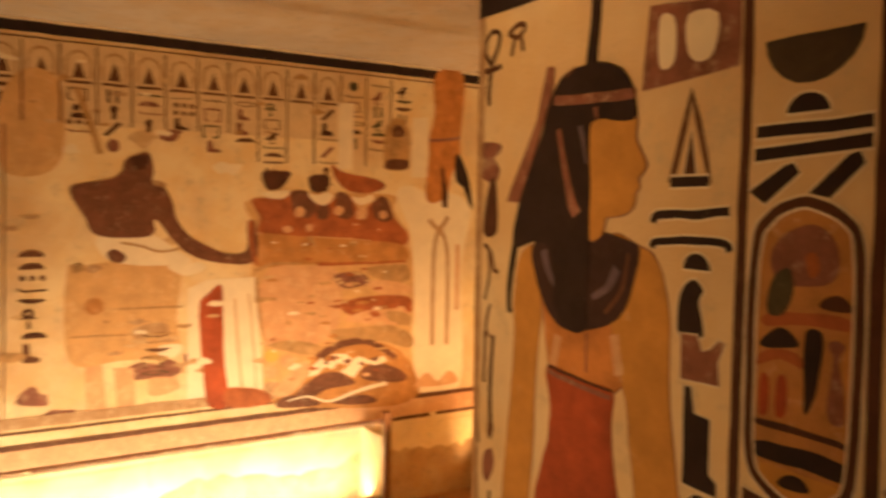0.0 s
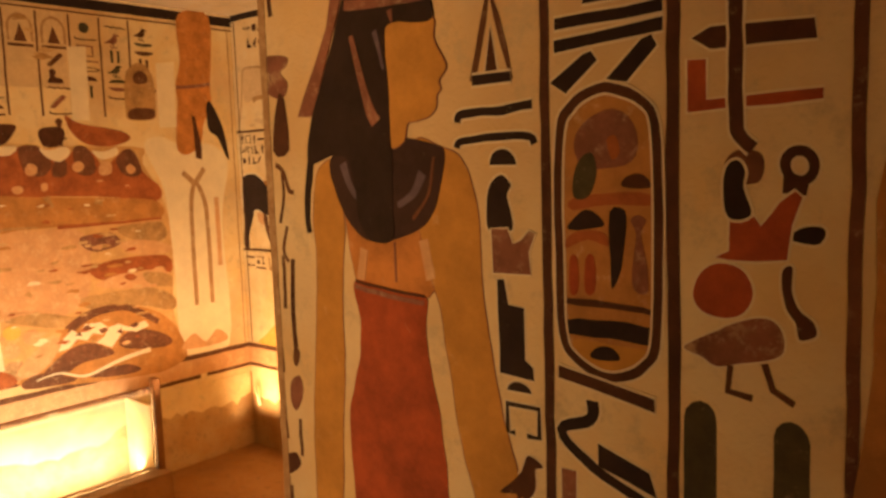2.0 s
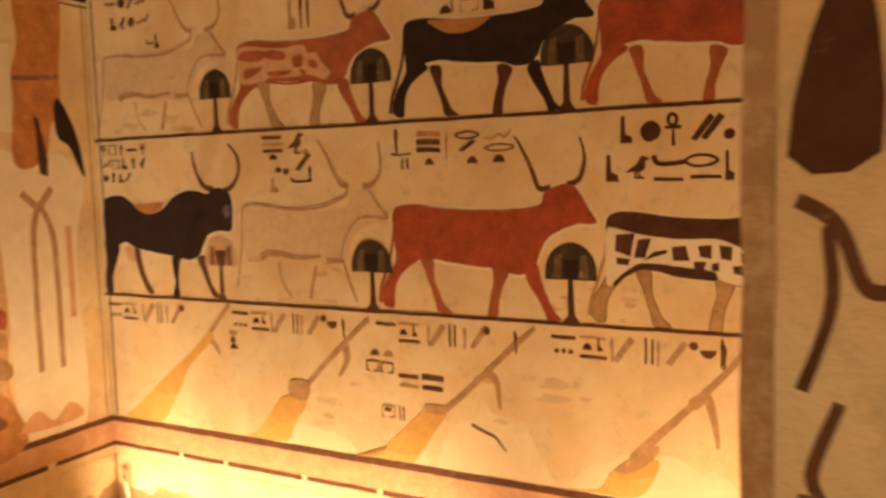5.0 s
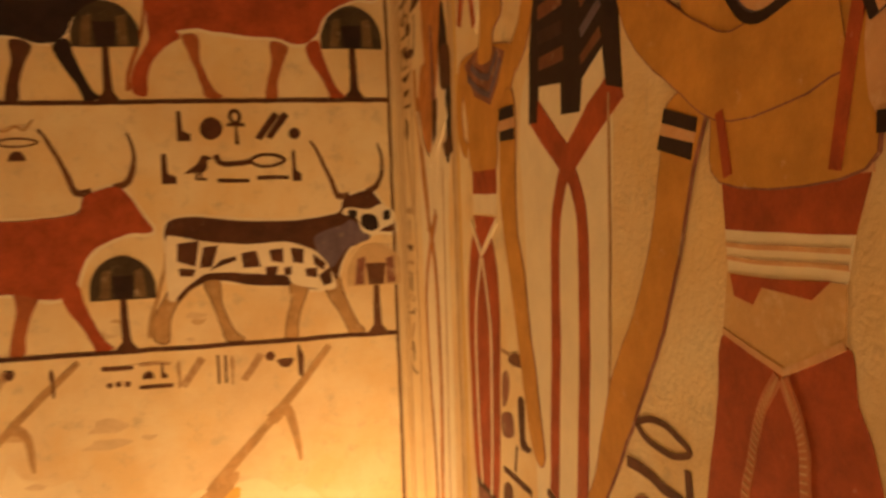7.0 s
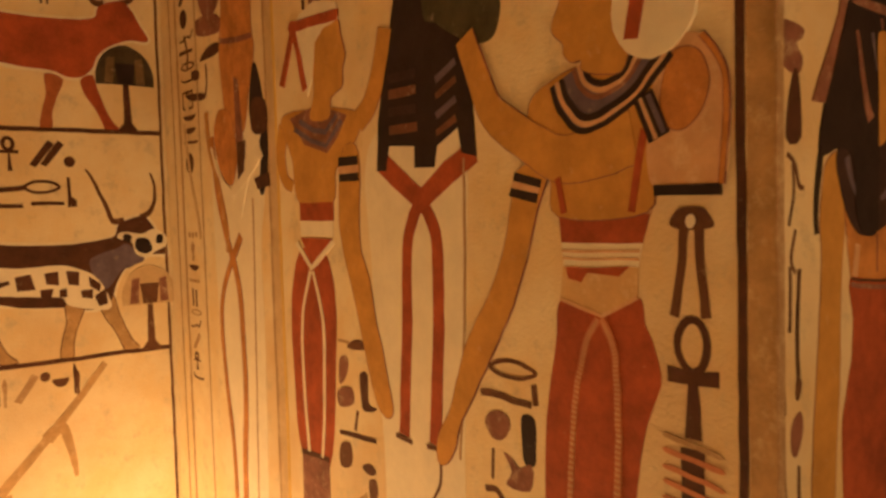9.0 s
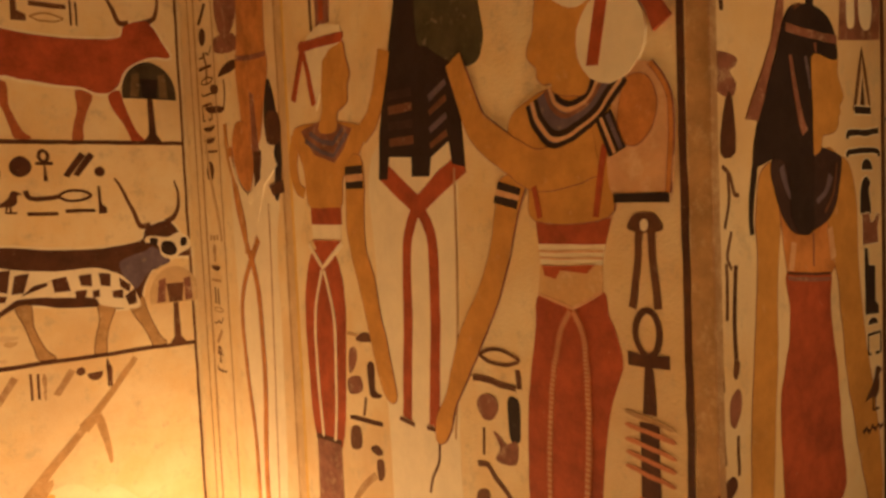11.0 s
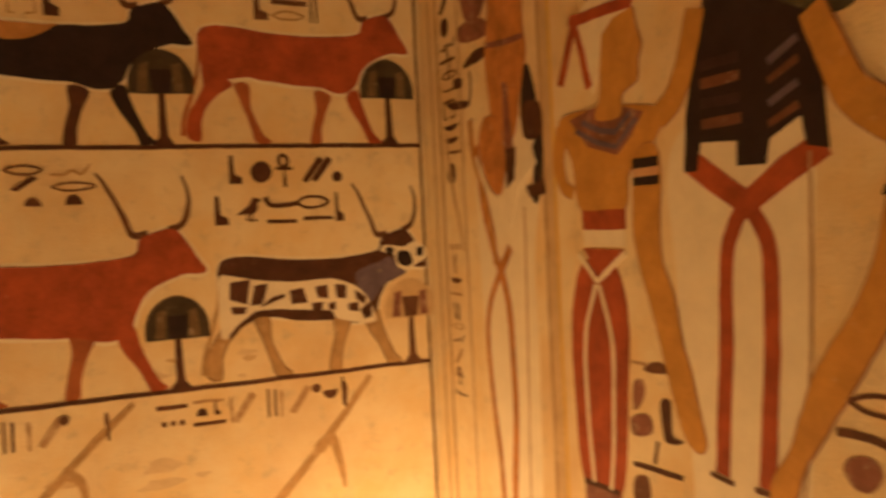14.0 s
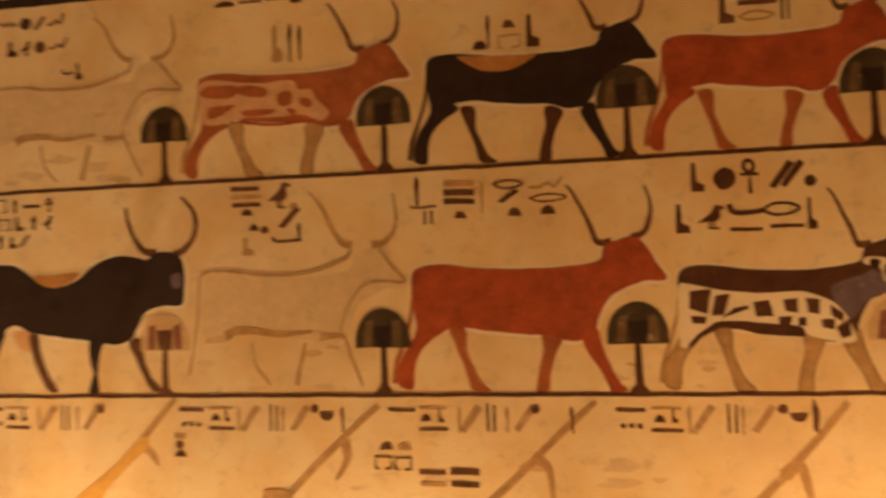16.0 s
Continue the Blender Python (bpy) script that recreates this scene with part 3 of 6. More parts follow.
def offering_tree(u, v, s=1.0, pale=False):
    """A slender stand with a domed dark leafy top."""
    ob = thing("offering_tree", "south", u, v, "small domed dark green tree on a slender brown stem" if not pale else "small domed faded brown tree on a slender stem",
               "tree painting", "trees before the cattle", s, s)
    stem = "brown" if not pale else "line"
    piece("stem", Drawing().poly([(-0.034, 0), (0.034, 0), (0.012, 0.03), (0.008, 0.16), (-0.008, 0.16), (-0.012, 0.03)], stem, 2), ob)
    d = Drawing().poly(curve([(-0.088, 0.148), (-0.085, 0.20), (-0.055, 0.25), (0.0, 0.272), (0.055, 0.25), (0.085, 0.20), (0.088, 0.148)], False), "tan" if pale else "leaf", 2)
    crown = piece("crown", d, ob)
    d = Drawing()
    for x, h in ((-0.048, 0.082), (0.048, 0.082)):
        d.poly([(x - 0.016, 0.153), (x + 0.012, 0.153), (x + 0.012 - 0.1 * x, 0.153 + h), (x - 0.012 - 0.1 * x, 0.153 + h * 0.92)], "meat" if pale else "moss", 4)
    d.poly([(-0.022, 0.15), (0.022, 0.15), (0.03, 0.215), (-0.03, 0.215)], "black" if not pale else "line", 4)
    piece("fruit", d, crown, "dark bunches hanging in the leaves")
    return ob


for u, pale in ((-2.305, True), (-1.562, False), (-0.7875, False), (-0.072, True)):
    offering_tree(u, B, 1.0, pale)
for u, s in ((-2.29, 0.95), (-1.539, 1.0), (-0.793, 1.02), (-0.116, 1.0)):
    offering_tree(u, A, s)
bull(-3.0, B, 1.19, 1.22)
cow(-2.17, B, "faint", "faded outline of a white cow with long horns", "outline", 0.92, 1.14)
cow(-1.45, B, "red", "red-brown painted cow with long curved horns", "plain", 1.01, 1.14)
cow(-0.655, B, "brown", "dark brown and white dappled cow with long horns", "dappled", 0.87, 1.06)
cow(-2.93, A, "faint", "faded outline of a white cow with long horns", "outline", 0.95, 1.02)
cow(-2.155, A, "rust", "rust-brown cow with pale patches and long horns", "pied", 0.95, 1.0, 0.015)
cow(-1.385, A, "black", "black painted cow with a pale saddle cloth", "saddle", 0.92, 1.0, 0.022)
cow(-0.675, A, "red", "red-brown painted cow with long curved horns", "plain", 0.855, 1.0, 0.022)

CALM = ("brown", "line")
text = "small brown painted signs over the cattle"
for k, (u, v, w, h, n) in enumerate(((-2.99, 1.835, 0.075, 0.055, 5), (-2.99, 1.775, 0.075, 0.05, 5), (-2.98, 1.715, 0.07, 0.05, 4), (-2.90, 2.46, 0.08, 0.06, 4), (-2.88, 2.38, 0.08, 0.055, 4),
                                     (-2.10, 2.47, 0.09, 0.07, 4), (-1.36, 2.47, 0.08, 0.07, 4), (-0.62, 2.47, 0.08, 0.07, 4), (-2.66, 2.28, 0.05, 0.06, 2))):
    inscription("south", u, v, (w, h, n), 40 + k, text, CALM)
def cattle_signs(u, v, *signs):
    """A block of small signs over or under the cattle: kind, place, width and height of each."""
    ob = thing("inscription", "south", u, v, "small brown painted signs on the cattle wall", "inscription")
    for k, (kind, x, y, w, h) in enumerate(signs):
        d = Drawing()
        k_h = 2.8 if kind == "bar" else 1.25 if kind in ("lens", "loaf") else 1.0
        glyph(d, kind, x, y - h * (k_h - 1) / 2, w, h * k_h, ("line", "brown", "line", "umber")[(k * 7 + len(signs)) % 4])
        piece("sign", d, ob)


cattle_signs(-2.06, 1.68, ("bar", 0.0, 0.185, 0.1, 0.02), ("bar", 0.0, 0.16, 0.11, 0.018), ("bar", 0.005, 0.135, 0.1, 0.018), ("loaf", 0.035, 0.105, 0.04, 0.03), ("bird", 0.13, 0.13, 0.08, 0.08),
             ("loaf", 0.2, 0.12, 0.035, 0.028), ("slant", 0.16, 0.06, 0.08, 0.07), ("loaf", 0.06, 0.055, 0.035, 0.028), ("disc", 0.1, 0.045, 0.03, 0.03), ("seat", 0.03, -0.02, 0.05, 0.06),
             ("arm", 0.14, 0.0, 0.1, 0.05), ("reed", 0.215, 0.02, 0.03, 0.06))
cattle_signs(-1.46, 1.745, ("reed", 0.0, 0.05, 0.04, 0.09), ("arm", 0.0, 0.03, 0.08, 0.03), ("twin", 0.03, -0.01, 0.05, 0.04), ("bar", 0.105, 0.1, 0.095, 0.022), ("bar", 0.105, 0.07, 0.095, 0.026),
             ("bar", 0.105, 0.045, 0.095, 0.022), ("loaf", 0.135, 0.0, 0.04, 0.032), ("reed", 0.212, 0.02, 0.022, 0.1), ("lens", 0.26, 0.085, 0.09, 0.035), ("slant", 0.27, 0.045, 0.07, 0.04),
             ("loaf", 0.3, 0.0, 0.045, 0.032), ("snake", 0.37, 0.075, 0.1, 0.045), ("lens", 0.37, 0.04, 0.11, 0.03), ("loaf", 0.4, 0.0, 0.05, 0.036))
cattle_signs(-1.91, 2.285, ("seat", 0.0, 0.0, 0.045, 0.12), ("reed", 0.05, 0.0, 0.035, 0.12), ("reed", 0.085, 0.0, 0.03, 0.11))
cattle_signs(-1.25, 2.262, ("loaf", 0.0, 0.0, 0.05, 0.035), ("reed", 0.035, 0.01, 0.03, 0.1), ("box", 0.08, 0.0, 0.07, 0.045), ("loaf", 0.095, 0.06, 0.04, 0.03), ("leg", 0.16, 0.0, 0.05, 0.1))
cattle_signs(-0.53, 2.28, ("leg", 0.0, 0.0, 0.055, 0.09), ("lens", 0.06, 0.0, 0.1, 0.035), ("bar", 0.06, 0.045, 0.11, 0.02), ("twin", 0.17, 0.0, 0.04, 0.08))
cattle_signs(-2.28, 1.01, ("bar", 0.0, 0.055, 0.04, 0.025), ("disc", 0.005, 0.025, 0.03, 0.03), ("loaf", 0.0, -0.005, 0.045, 0.03))
cattle_signs(-1.6, 0.975, ("loaf", 0.015, 0.06, 0.045, 0.032), ("loaf", 0.075, 0.06, 0.045, 0.032), ("box", 0.0, 0.0, 0.055, 0.045), ("box", 0.062, 0.0, 0.055, 0.045))
cattle_signs(-1.46, 0.915, ("bar", 0.0, 0.045, 0.085, 0.02), ("bar", 0.005, 0.012, 0.08, 0.018), ("bar", 0.1, 0.045, 0.09, 0.028), ("bar", 0.1, 0.01, 0.085, 0.022))
cattle_signs(-1.54, 0.8, ("box", 0.0, 0.0, 0.06, 0.055), ("bar", 0.015, 0.025, 0.03, 0.02), ("twin", 0.07, 0.0, 0.04, 0.055))
cattle_signs(-0.325, 1.105, ("reed", 0.0, 0.0, 0.028, 0.09))
# the two lines over the dappled cow
ob = thing("inscription", "south", -0.645, 1.695, "dark brown row of painted signs over a cow", "inscription")
for k, x, y, w, h in (("leg", 0.02, 0.10, 0.045, 0.085), ("disc", 0.085, 0.10, 0.07, 0.07), ("ankh", 0.155, 0.09, 0.065, 0.10), ("slant", 0.24, 0.10, 0.07, 0.08), ("slant", 0.27, 0.10, 0.07, 0.08), ("disc", 0.335, 0.10, 0.035, 0.035),
                      ("leg", -0.03, -0.02, 0.05, 0.085), ("bird", 0.04, -0.01, 0.08, 0.07), ("arm", 0.13, 0.0, 0.10, 0.08), ("lens", 0.22, 0.01, 0.10, 0.06), ("bar", 0.13, -0.035, 0.09, 0.04), ("bar", 0.24, -0.03, 0.09, 0.04), ("leg", 0.335, -0.02, 0.035, 0.09)):
    d = Drawing()
    glyph(d, k, x, y, w, h, "brown")
    piece("sign", d, ob)
for k, u in enumerate((-3.0, -2.26, -1.55, -0.86)):
    ob = thing("inscription", "south", u, 1.095, "row of brown painted signs under the ground line", "inscription", "rows of signs by the oars")
    for kind, x, y, w, h, c in (("bar", 0.0, 0.045, 0.085, 0.045, "line"), ("dots", 0.01, 0.0, 0.07, 0.04, "line"), ("bar", 0.10, 0.055, 0.085, 0.035, "faint"), ("loaf", 0.105, 0.025, 0.035, 0.035, "brown"),
                                ("leg", 0.155, 0.03, 0.022, 0.045, "line"), ("bar", 0.10, -0.012, 0.09, 0.04, "line"), ("reed", 0.20, 0.0, 0.03, 0.08, "faint"), ("slant", 0.215, -0.005, 0.075, 0.09, "faint"),
                                ("twin", 0.30, 0.0, 0.05, 0.085, "line"), ("reed", 0.345, 0.0, 0.035, 0.08, "faint"), ("slant", 0.385, 0.0, 0.07, 0.085, "faint"), ("disc", 0.445, 0.055, 0.03, 0.03, "line"),
                                ("bowl", 0.485, 0.02, 0.05, 0.055, "line"), ("reed", 0.545, 0.0, 0.03, 0.08, "line")):
        if k == 2 and kind in ("dots", "bowl") or k == 0 and x > 0.46:
            continue
        d = Drawing()
        glyph(d, kind, x + 0.006 * math.sin(3 * k + 40 * x), y, w, h, c)
        piece("sign", d, ob)


def oar(label, shaft, w, collar, blade, upper, spur):
    """A steering oar that slants down to its broad yellow blade."""
    ob = thing("painted_oar", "south", 0, 0, label, "oar painting", "four steering oars")
    piece("shaft", Drawing().stroke(shaft, 0.018, "umber", 1, w), ob, "thin brown shaft")
    piece("blade", Drawing().blob(blade, "gold", 1, 3), ob, "broad yellow blade")
    piece("upper_blade", Drawing().blob(upper, "amber", 2, 3), ob, "darker ochre upper blade")
    if collar:
        piece("collar", Drawing().blob(collar, "umber", 3, 2), ob, "brown collar")
    piece("spur", Drawing().stroke(spur, 0.040, "umber", 0, 0.010), ob)


oar("steering oar with a yellow blade, shaft under text", [(-2.271, 1.199), (-2.377, 1.082), (-2.425, 1.022)], 0.024, (), [(-2.392, 1.076), (-2.491, 0.984), (-2.658, 0.855), (-2.840, 0.708), (-2.925, 0.642), (-2.712, 0.642), (-2.640, 0.714), (-2.571, 0.819), (-2.527, 0.898), (-2.457, 0.967), (-2.375, 1.041)],
    [(-2.392, 1.076), (-2.491, 0.984), (-2.642, 0.866), (-2.733, 0.787), (-2.620, 0.773), (-2.565, 0.829), (-2.527, 0.898), (-2.457, 0.967), (-2.375, 1.041)], [(-2.405, 1.053), (-2.362, 1.019), (-2.337, 0.979)])
oar("steering oar with a yellow blade and brown collar", [(-1.583, 1.176), (-1.687, 1.085), (-1.885, 0.895)], 0.022, [(-1.971, 0.906), (-1.874, 0.902), (-1.888, 0.833), (-1.973, 0.835)], [(-2.001, 0.837), (-1.894, 0.829), (-1.948, 0.731), (-1.981, 0.661), (-2.030, 0.642), (-2.205, 0.642), (-2.144, 0.672), (-2.063, 0.776)],
    [(-2.001, 0.837), (-1.894, 0.829), (-1.934, 0.755), (-2.003, 0.722), (-2.075, 0.751)], [(-1.697, 1.070), (-1.691, 1.011), (-1.728, 0.941)])
oar("steering oar with a yellow blade, shaft under text", [(-0.916, 1.186), (-1.043, 1.071), (-1.172, 0.945), (-1.279, 0.851)], 0.024, [(-1.349, 0.872), (-1.258, 0.873), (-1.270, 0.844), (-1.341, 0.844)], [(-1.345, 0.860), (-1.259, 0.853), (-1.308, 0.779), (-1.379, 0.677), (-1.413, 0.642), (-1.475, 0.642), (-1.652, 0.642), (-1.590, 0.642), (-1.491, 0.720)],
    [(-1.345, 0.856), (-1.264, 0.853), (-1.305, 0.788), (-1.373, 0.694), (-1.424, 0.668), (-1.525, 0.687), (-1.455, 0.757)], [(-1.107, 1.020), (-1.062, 0.988), (-1.050, 0.885)])
oar("steering oar with a yellow blade near the corner", [(-0.219, 1.184), (-0.352, 1.025), (-0.510, 0.856), (-0.583, 0.774)], 0.034, [(-0.646, 0.733), (-0.550, 0.807), (-0.499, 0.831), (-0.517, 0.781), (-0.602, 0.723)], [(-0.642, 0.734), (-0.507, 0.786), (-0.518, 0.714), (-0.566, 0.652), (-0.661, 0.642), (-0.835, 0.642), (-0.700, 0.655)],
    [(-0.642, 0.734), (-0.507, 0.786), (-0.514, 0.733), (-0.583, 0.710), (-0.658, 0.702)], [(-0.397, 0.975), (-0.352, 1.003), (-0.326, 0.902), (-0.318, 0.845)])
d = Drawing().stroke([(0, 0.02), (0.05, 0.0), (0.09, -0.015), (0.13, -0.06)], 0.012, "line", 1, 0.006)
whole("plaster_crack", d, "south", -1.16, 0.80, "dark crack in the pale plaster", "crack")

# ---- west wall: standing figures ----
for u, w, c in ((0.09, 0.010, "faint"), (0.145, 0.014, "faint"), (0.30, 0.008, "faint")):
    line("west", u, 0.64, u, 2.56, w, c, "faded brown upright ruling beside a column of signs")
line("west", 2.061, 0.64, 2.061, 2.56, 0.013, "brown", "dark upright border line beside the doorway")
d = Drawing().box(0, 0, 0.038, 1.93, "umber", 0)
whole("border_strip", d, "west", 2.069, 0.64, "orange painted strip along the doorway edge", "painted border")
d = Drawing().box(0, 0, 0.05, 1.92, "tan", 0).box(-0.006, 0, 0.006, 1.92, "faint", 1).box(0.044, 0, 0.056, 1.92, "gold", 1)
whole("border_strip", d, "west", 0.75, 0.64, "yellow upright band that parts two painted panels", "painted border")
inscription("west", 0.165, 2.50, (0.12, 0.075, 13), 11, "narrow column of faded brown signs", CALM, True)
inscription("west", 0.165, 1.60, (0.09, 0.07, 10), 12, "narrow column of faded brown signs", ("line", "faint"), True)

# standing robed figure beside the signs
d = Drawing(INK)
d.blob([(0.12, 0.20), (0.05, 0.60), (0.03, 1.02), (0.06, 1.18), (0.19, 1.22), (0.30, 1.20), (0.38, 1.05), (0.34, 0.85), (0.34, 0.55), (0.30, 0.05), (0.14, 0.05)], "white", 0)
d.blob([(0.16, 1.18), (0.13, 1.30), (0.12, 1.40), (0.14, 1.48), (0.15, 1.62), (0.17, 1.86), (0.33, 1.87), (0.335, 1.62), (0.33, 1.44), (0.34, 1.36), (0.30, 1.26), (0.26, 1.16)], "orange", 1)
d.stroke([(0.125, 1.42), (0.23, 1.405), (0.333, 1.40)], 0.016, "meat", 2)
d.blob([(0.06, 1.16), (0.10, 1.23), (0.18, 1.21), (0.21, 1.10), (0.17, 1.02), (0.10, 1.06)], "orange", 2)
d.poly([(0.21, 1.31), (0.236, 1.30), (0.262, 1.10), (0.245, 1.02), (0.212, 1.03)], "meat", 4)
d.blob([(0.32, 1.30), (0.35, 1.32), (0.395, 1.18), (0.402, 1.09), (0.375, 1.0), (0.345, 1.0), (0.36, 1.10), (0.335, 1.18), (0.30, 1.20)], "black", 3)
d.stroke([(0.20, 0.94), (0.25, 1.03), (0.31, 1.10), (0.35, 1.16)], 0.055, "white", 5, 0.045)
d.stroke([(0.04, 1.16), (0.07, 1.0), (0.11, 0.90), (0.155, 0.815)], 0.026, "orange", 4).stroke([(0.215, 0.88), (0.19, 0.85), (0.155, 0.815)], 0.026, "orange", 4)
d.stroke([(0.155, 0.815), (0.09, 0.73), (0.062, 0.63), (0.08, 0.45), (0.112, 0.27), (0.12, 0.06)], 0.020, "orange", 4)
d.stroke([(0.16, 0.815), (0.19, 0.74), (0.203, 0.64), (0.207, 0.44), (0.185, 0.24), (0.18, 0.06)], 0.026, "orange", 4)
d.stroke([(0.30, 0.98), (0.29, 0.70), (0.275, 0.40), (0.26, 0.08)], 0.006, "faint", 2)
d.stroke([(0.011, 1.237), (0.023, 1.130), (0.081, 1.022), (0.124, 0.904), (0.128, 0.831)], 0.022, "ochre", 5).stroke([(-0.166, 1.218), (-0.138, 1.071), (-0.091, 0.940), (-0.073, 0.867)], 0.018, "tan", 2)
d.blob([(0.317, 1.234), (0.393, 1.226), (0.398, 1.151), (0.316, 1.154)], "brown", 5, 3).poly([(0.316, 1.029), (0.401, 1.045), (0.407, 1.010), (0.335, 1.003)], "brown", 5).poly([(0.218, 1.133), (0.270, 1.136), (0.257, 1.052), (0.216, 1.017)], "brown", 6)
d.stroke([(0.040, 1.129), (0.082, 1.057), (0.171, 0.995)], 0.014, "white", 6).stroke([(0.171, 0.995), (0.283, 1.050), (0.366, 1.100)], 0.030, "white", 6)
whole("painted_figure", d, "west", 0.35, 0.70, "plain painted standing figure in a white robe", "figure painting")

# woman in red with a white kerchief
d = Drawing(INK)
d.blob([(0.005, 0.55), (0.005, 0.70), (0.04, 0.82), (0.10, 0.85), (0.165, 0.83), (0.194, 0.73), (0.185, 0.58), (0.150, 0.34), (0.03, 0.34)], "red", 1)
d.poly([(0.02, 0.0), (0.145, 0.0), (0.146, 0.345), (0.03, 0.345)], "meat", 1)
d.stroke([(0.028, 0.345), (0.148, 0.352)], 0.012, "brown", 3, smooth=False)
d.box(0.06, 0.872, 0.195, 0.908, "white", 2).box(0.06, 0.908, 0.198, 0.95, "red", 2)
d.poly([(0.058, 0.868), (0.19, 0.868), (0.105, 0.805)], "red", 3)
d.stroke([(0.04, 0.855), (0.10, 0.797), (0.195, 0.862)], 0.013, "white", 4, smooth=False)
d.stroke([(0.095, 0.79), (0.055, 0.68), (0.05, 0.52), (0.062, 0.35)], 0.010, "white", 3).stroke([(0.105, 0.79), (0.14, 0.68), (0.138, 0.52), (0.12, 0.35)], 0.010, "white", 3)
d.blob([(0.06, 0.95), (0.196, 0.95), (0.215, 1.02), (0.28, 1.07), (0.315, 1.125), (0.24, 1.15), (0.10, 1.165), (-0.01, 1.155), (0.03, 1.06)], "skin", 1)
d.stroke([(0.0, 1.14), (-0.02, 1.07), (-0.005, 1.01), (0.03, 0.99)], 0.045, "skin", 0, 0.025)
d.blob([(0.239, 1.056), (0.220, 0.920), (0.229, 0.851), (0.262, 0.756), (0.291, 0.663), (0.317, 0.572), (0.341, 0.516), (0.368, 0.498), (0.387, 0.510), (0.383, 0.543), (0.364, 0.619), (0.344, 0.689), (0.321, 0.786), (0.293, 0.866), (0.297, 1.052)], "skin", 2)
d.box(0.226, 1.026, 0.296, 1.046, "black", 4).box(0.226, 0.992, 0.296, 1.010, "black", 4).box(0.226, 1.010, 0.296, 1.026, "peach", 4)
d.stroke([(0.30, 1.115), (0.345, 1.15), (0.375, 1.21), (0.40, 1.29)], 0.048, "skin", 1, 0.042)
d.poly([(0.03, 1.152), (0.12, 1.168), (0.18, 1.160), (0.262, 1.135), (0.225, 1.09), (0.184, 1.058), (0.09, 1.085)], "meat", 3)
d.stroke([(0.05, 1.125), (0.12, 1.092), (0.182, 1.075), (0.242, 1.125)], 0.012, "blue", 5, smooth=False).stroke([(0.075, 1.142), (0.13, 1.115), (0.180, 1.105), (0.225, 1.137)], 0.012, "blue", 5, smooth=False)
d.blob([(0.12, 1.14), (0.14, 1.20), (0.135, 1.28), (0.16, 1.345), (0.235, 1.345), (0.25, 1.30), (0.263, 1.262), (0.25, 1.238), (0.247, 1.20), (0.205, 1.178), (0.195, 1.135)], "skin", 4)
d.poly([(0.052, 1.352), (0.09, 1.386), (0.15, 1.402), (0.236, 1.380), (0.243, 1.342), (0.185, 1.335), (0.15, 1.31), (0.138, 1.24), (0.112, 1.195), (0.095, 1.25), (0.075, 1.31)], "white", 6)
d.stroke([(0.05, 1.364), (0.15, 1.358), (0.242, 1.352)], 0.024, "red", 8)
d.oval(0.056, 1.365, 0.016, 0.014, "red", 8, n=10)
d.stroke([(0.058, 1.36), (0.0, 1.235)], 0.016, "red", 8, 0.022, smooth=False).stroke([(0.062, 1.36), (0.103, 1.212)], 0.016, "red", 8, 0.022, smooth=False)
d.poly([(0.128, 1.400), (0.188, 1.398), (0.205, 1.66), (0.125, 1.66)], "meat", 2).poly([(0.145, 1.41), (0.165, 1.41), (0.170, 1.66), (0.145, 1.66)], "red", 4)
d.stroke([(0.105, 1.395), (0.10, 1.66)], 0.008, "line", 3, smooth=False)
whole("painted_figure", d, "west", 0.842, 0.712, "plain painted figure with red skirt and white kerchief", "figure painting", "", 1.12, 1.0)

# white wrapped figure with a green head
d = Drawing(INK)
d.blob([(0.02, 0.05), (-0.02, 0.5), (-0.045, 0.85), (-0.05, 1.05), (0.05, 1.12), (0.22, 1.12), (0.275, 1.05), (0.268, 0.85), (0.25, 0.5), (0.23, 0.05)], "white", 0)
d.stroke([(0.005, 1.04), (0.06, 1.005), (0.142, 0.955)], 0.046, "red", 2, smooth=False, w1=0.04).stroke([(0.295, 1.04), (0.22, 1.005), (0.136, 0.955)], 0.046, "red", 2, smooth=False, w1=0.04)
d.stroke([(0.150, 0.968), (0.112, 0.925), (0.088, 0.865), (0.080, 0.72), (0.058, 0.487)], 0.030, "red", 2, 0.034).stroke([(0.128, 0.968), (0.165, 0.925), (0.184, 0.865), (0.180, 0.72), (0.162, 0.49)], 0.030, "red", 2, 0.036)
d.poly([(-0.01, 1.02), (0.0, 1.12), (0.025, 1.22), (0.05, 1.30), (0.075, 1.38), (0.10, 1.47), (0.15, 1.54), (0.22, 1.53), (0.27, 1.42), (0.28, 1.28), (0.295, 1.16), (0.303, 1.03), (0.262, 1.04),
        (0.255, 1.085), (0.192, 1.056), (0.183, 1.018), (0.121, 1.02), (0.121, 1.062), (0.037, 1.068), (0.025, 1.02)], "black", 3)
for i, y in enumerate((1.09, 1.125, 1.16, 1.19)):
    d.box(0.04, y, 0.132, y + 0.018, ("umbra", "collar")[i % 2], 5).stroke([(0.192, y - 0.012), (0.252, y + 0.012)], 0.013, ("umbra", "blue")[i % 2], 5, smooth=False)
d.blob([(0.16, 1.30), (0.165, 1.42), (0.24, 1.50), (0.33, 1.42), (0.365, 1.31), (0.370, 1.26), (0.35, 1.225), (0.30, 1.225), (0.25, 1.25), (0.2, 1.28)], "green", 5)
d.stroke([(0.268, 1.03), (0.262, 0.82), (0.25, 0.62), (0.235, 0.48)], 0.006, "faint", 2)
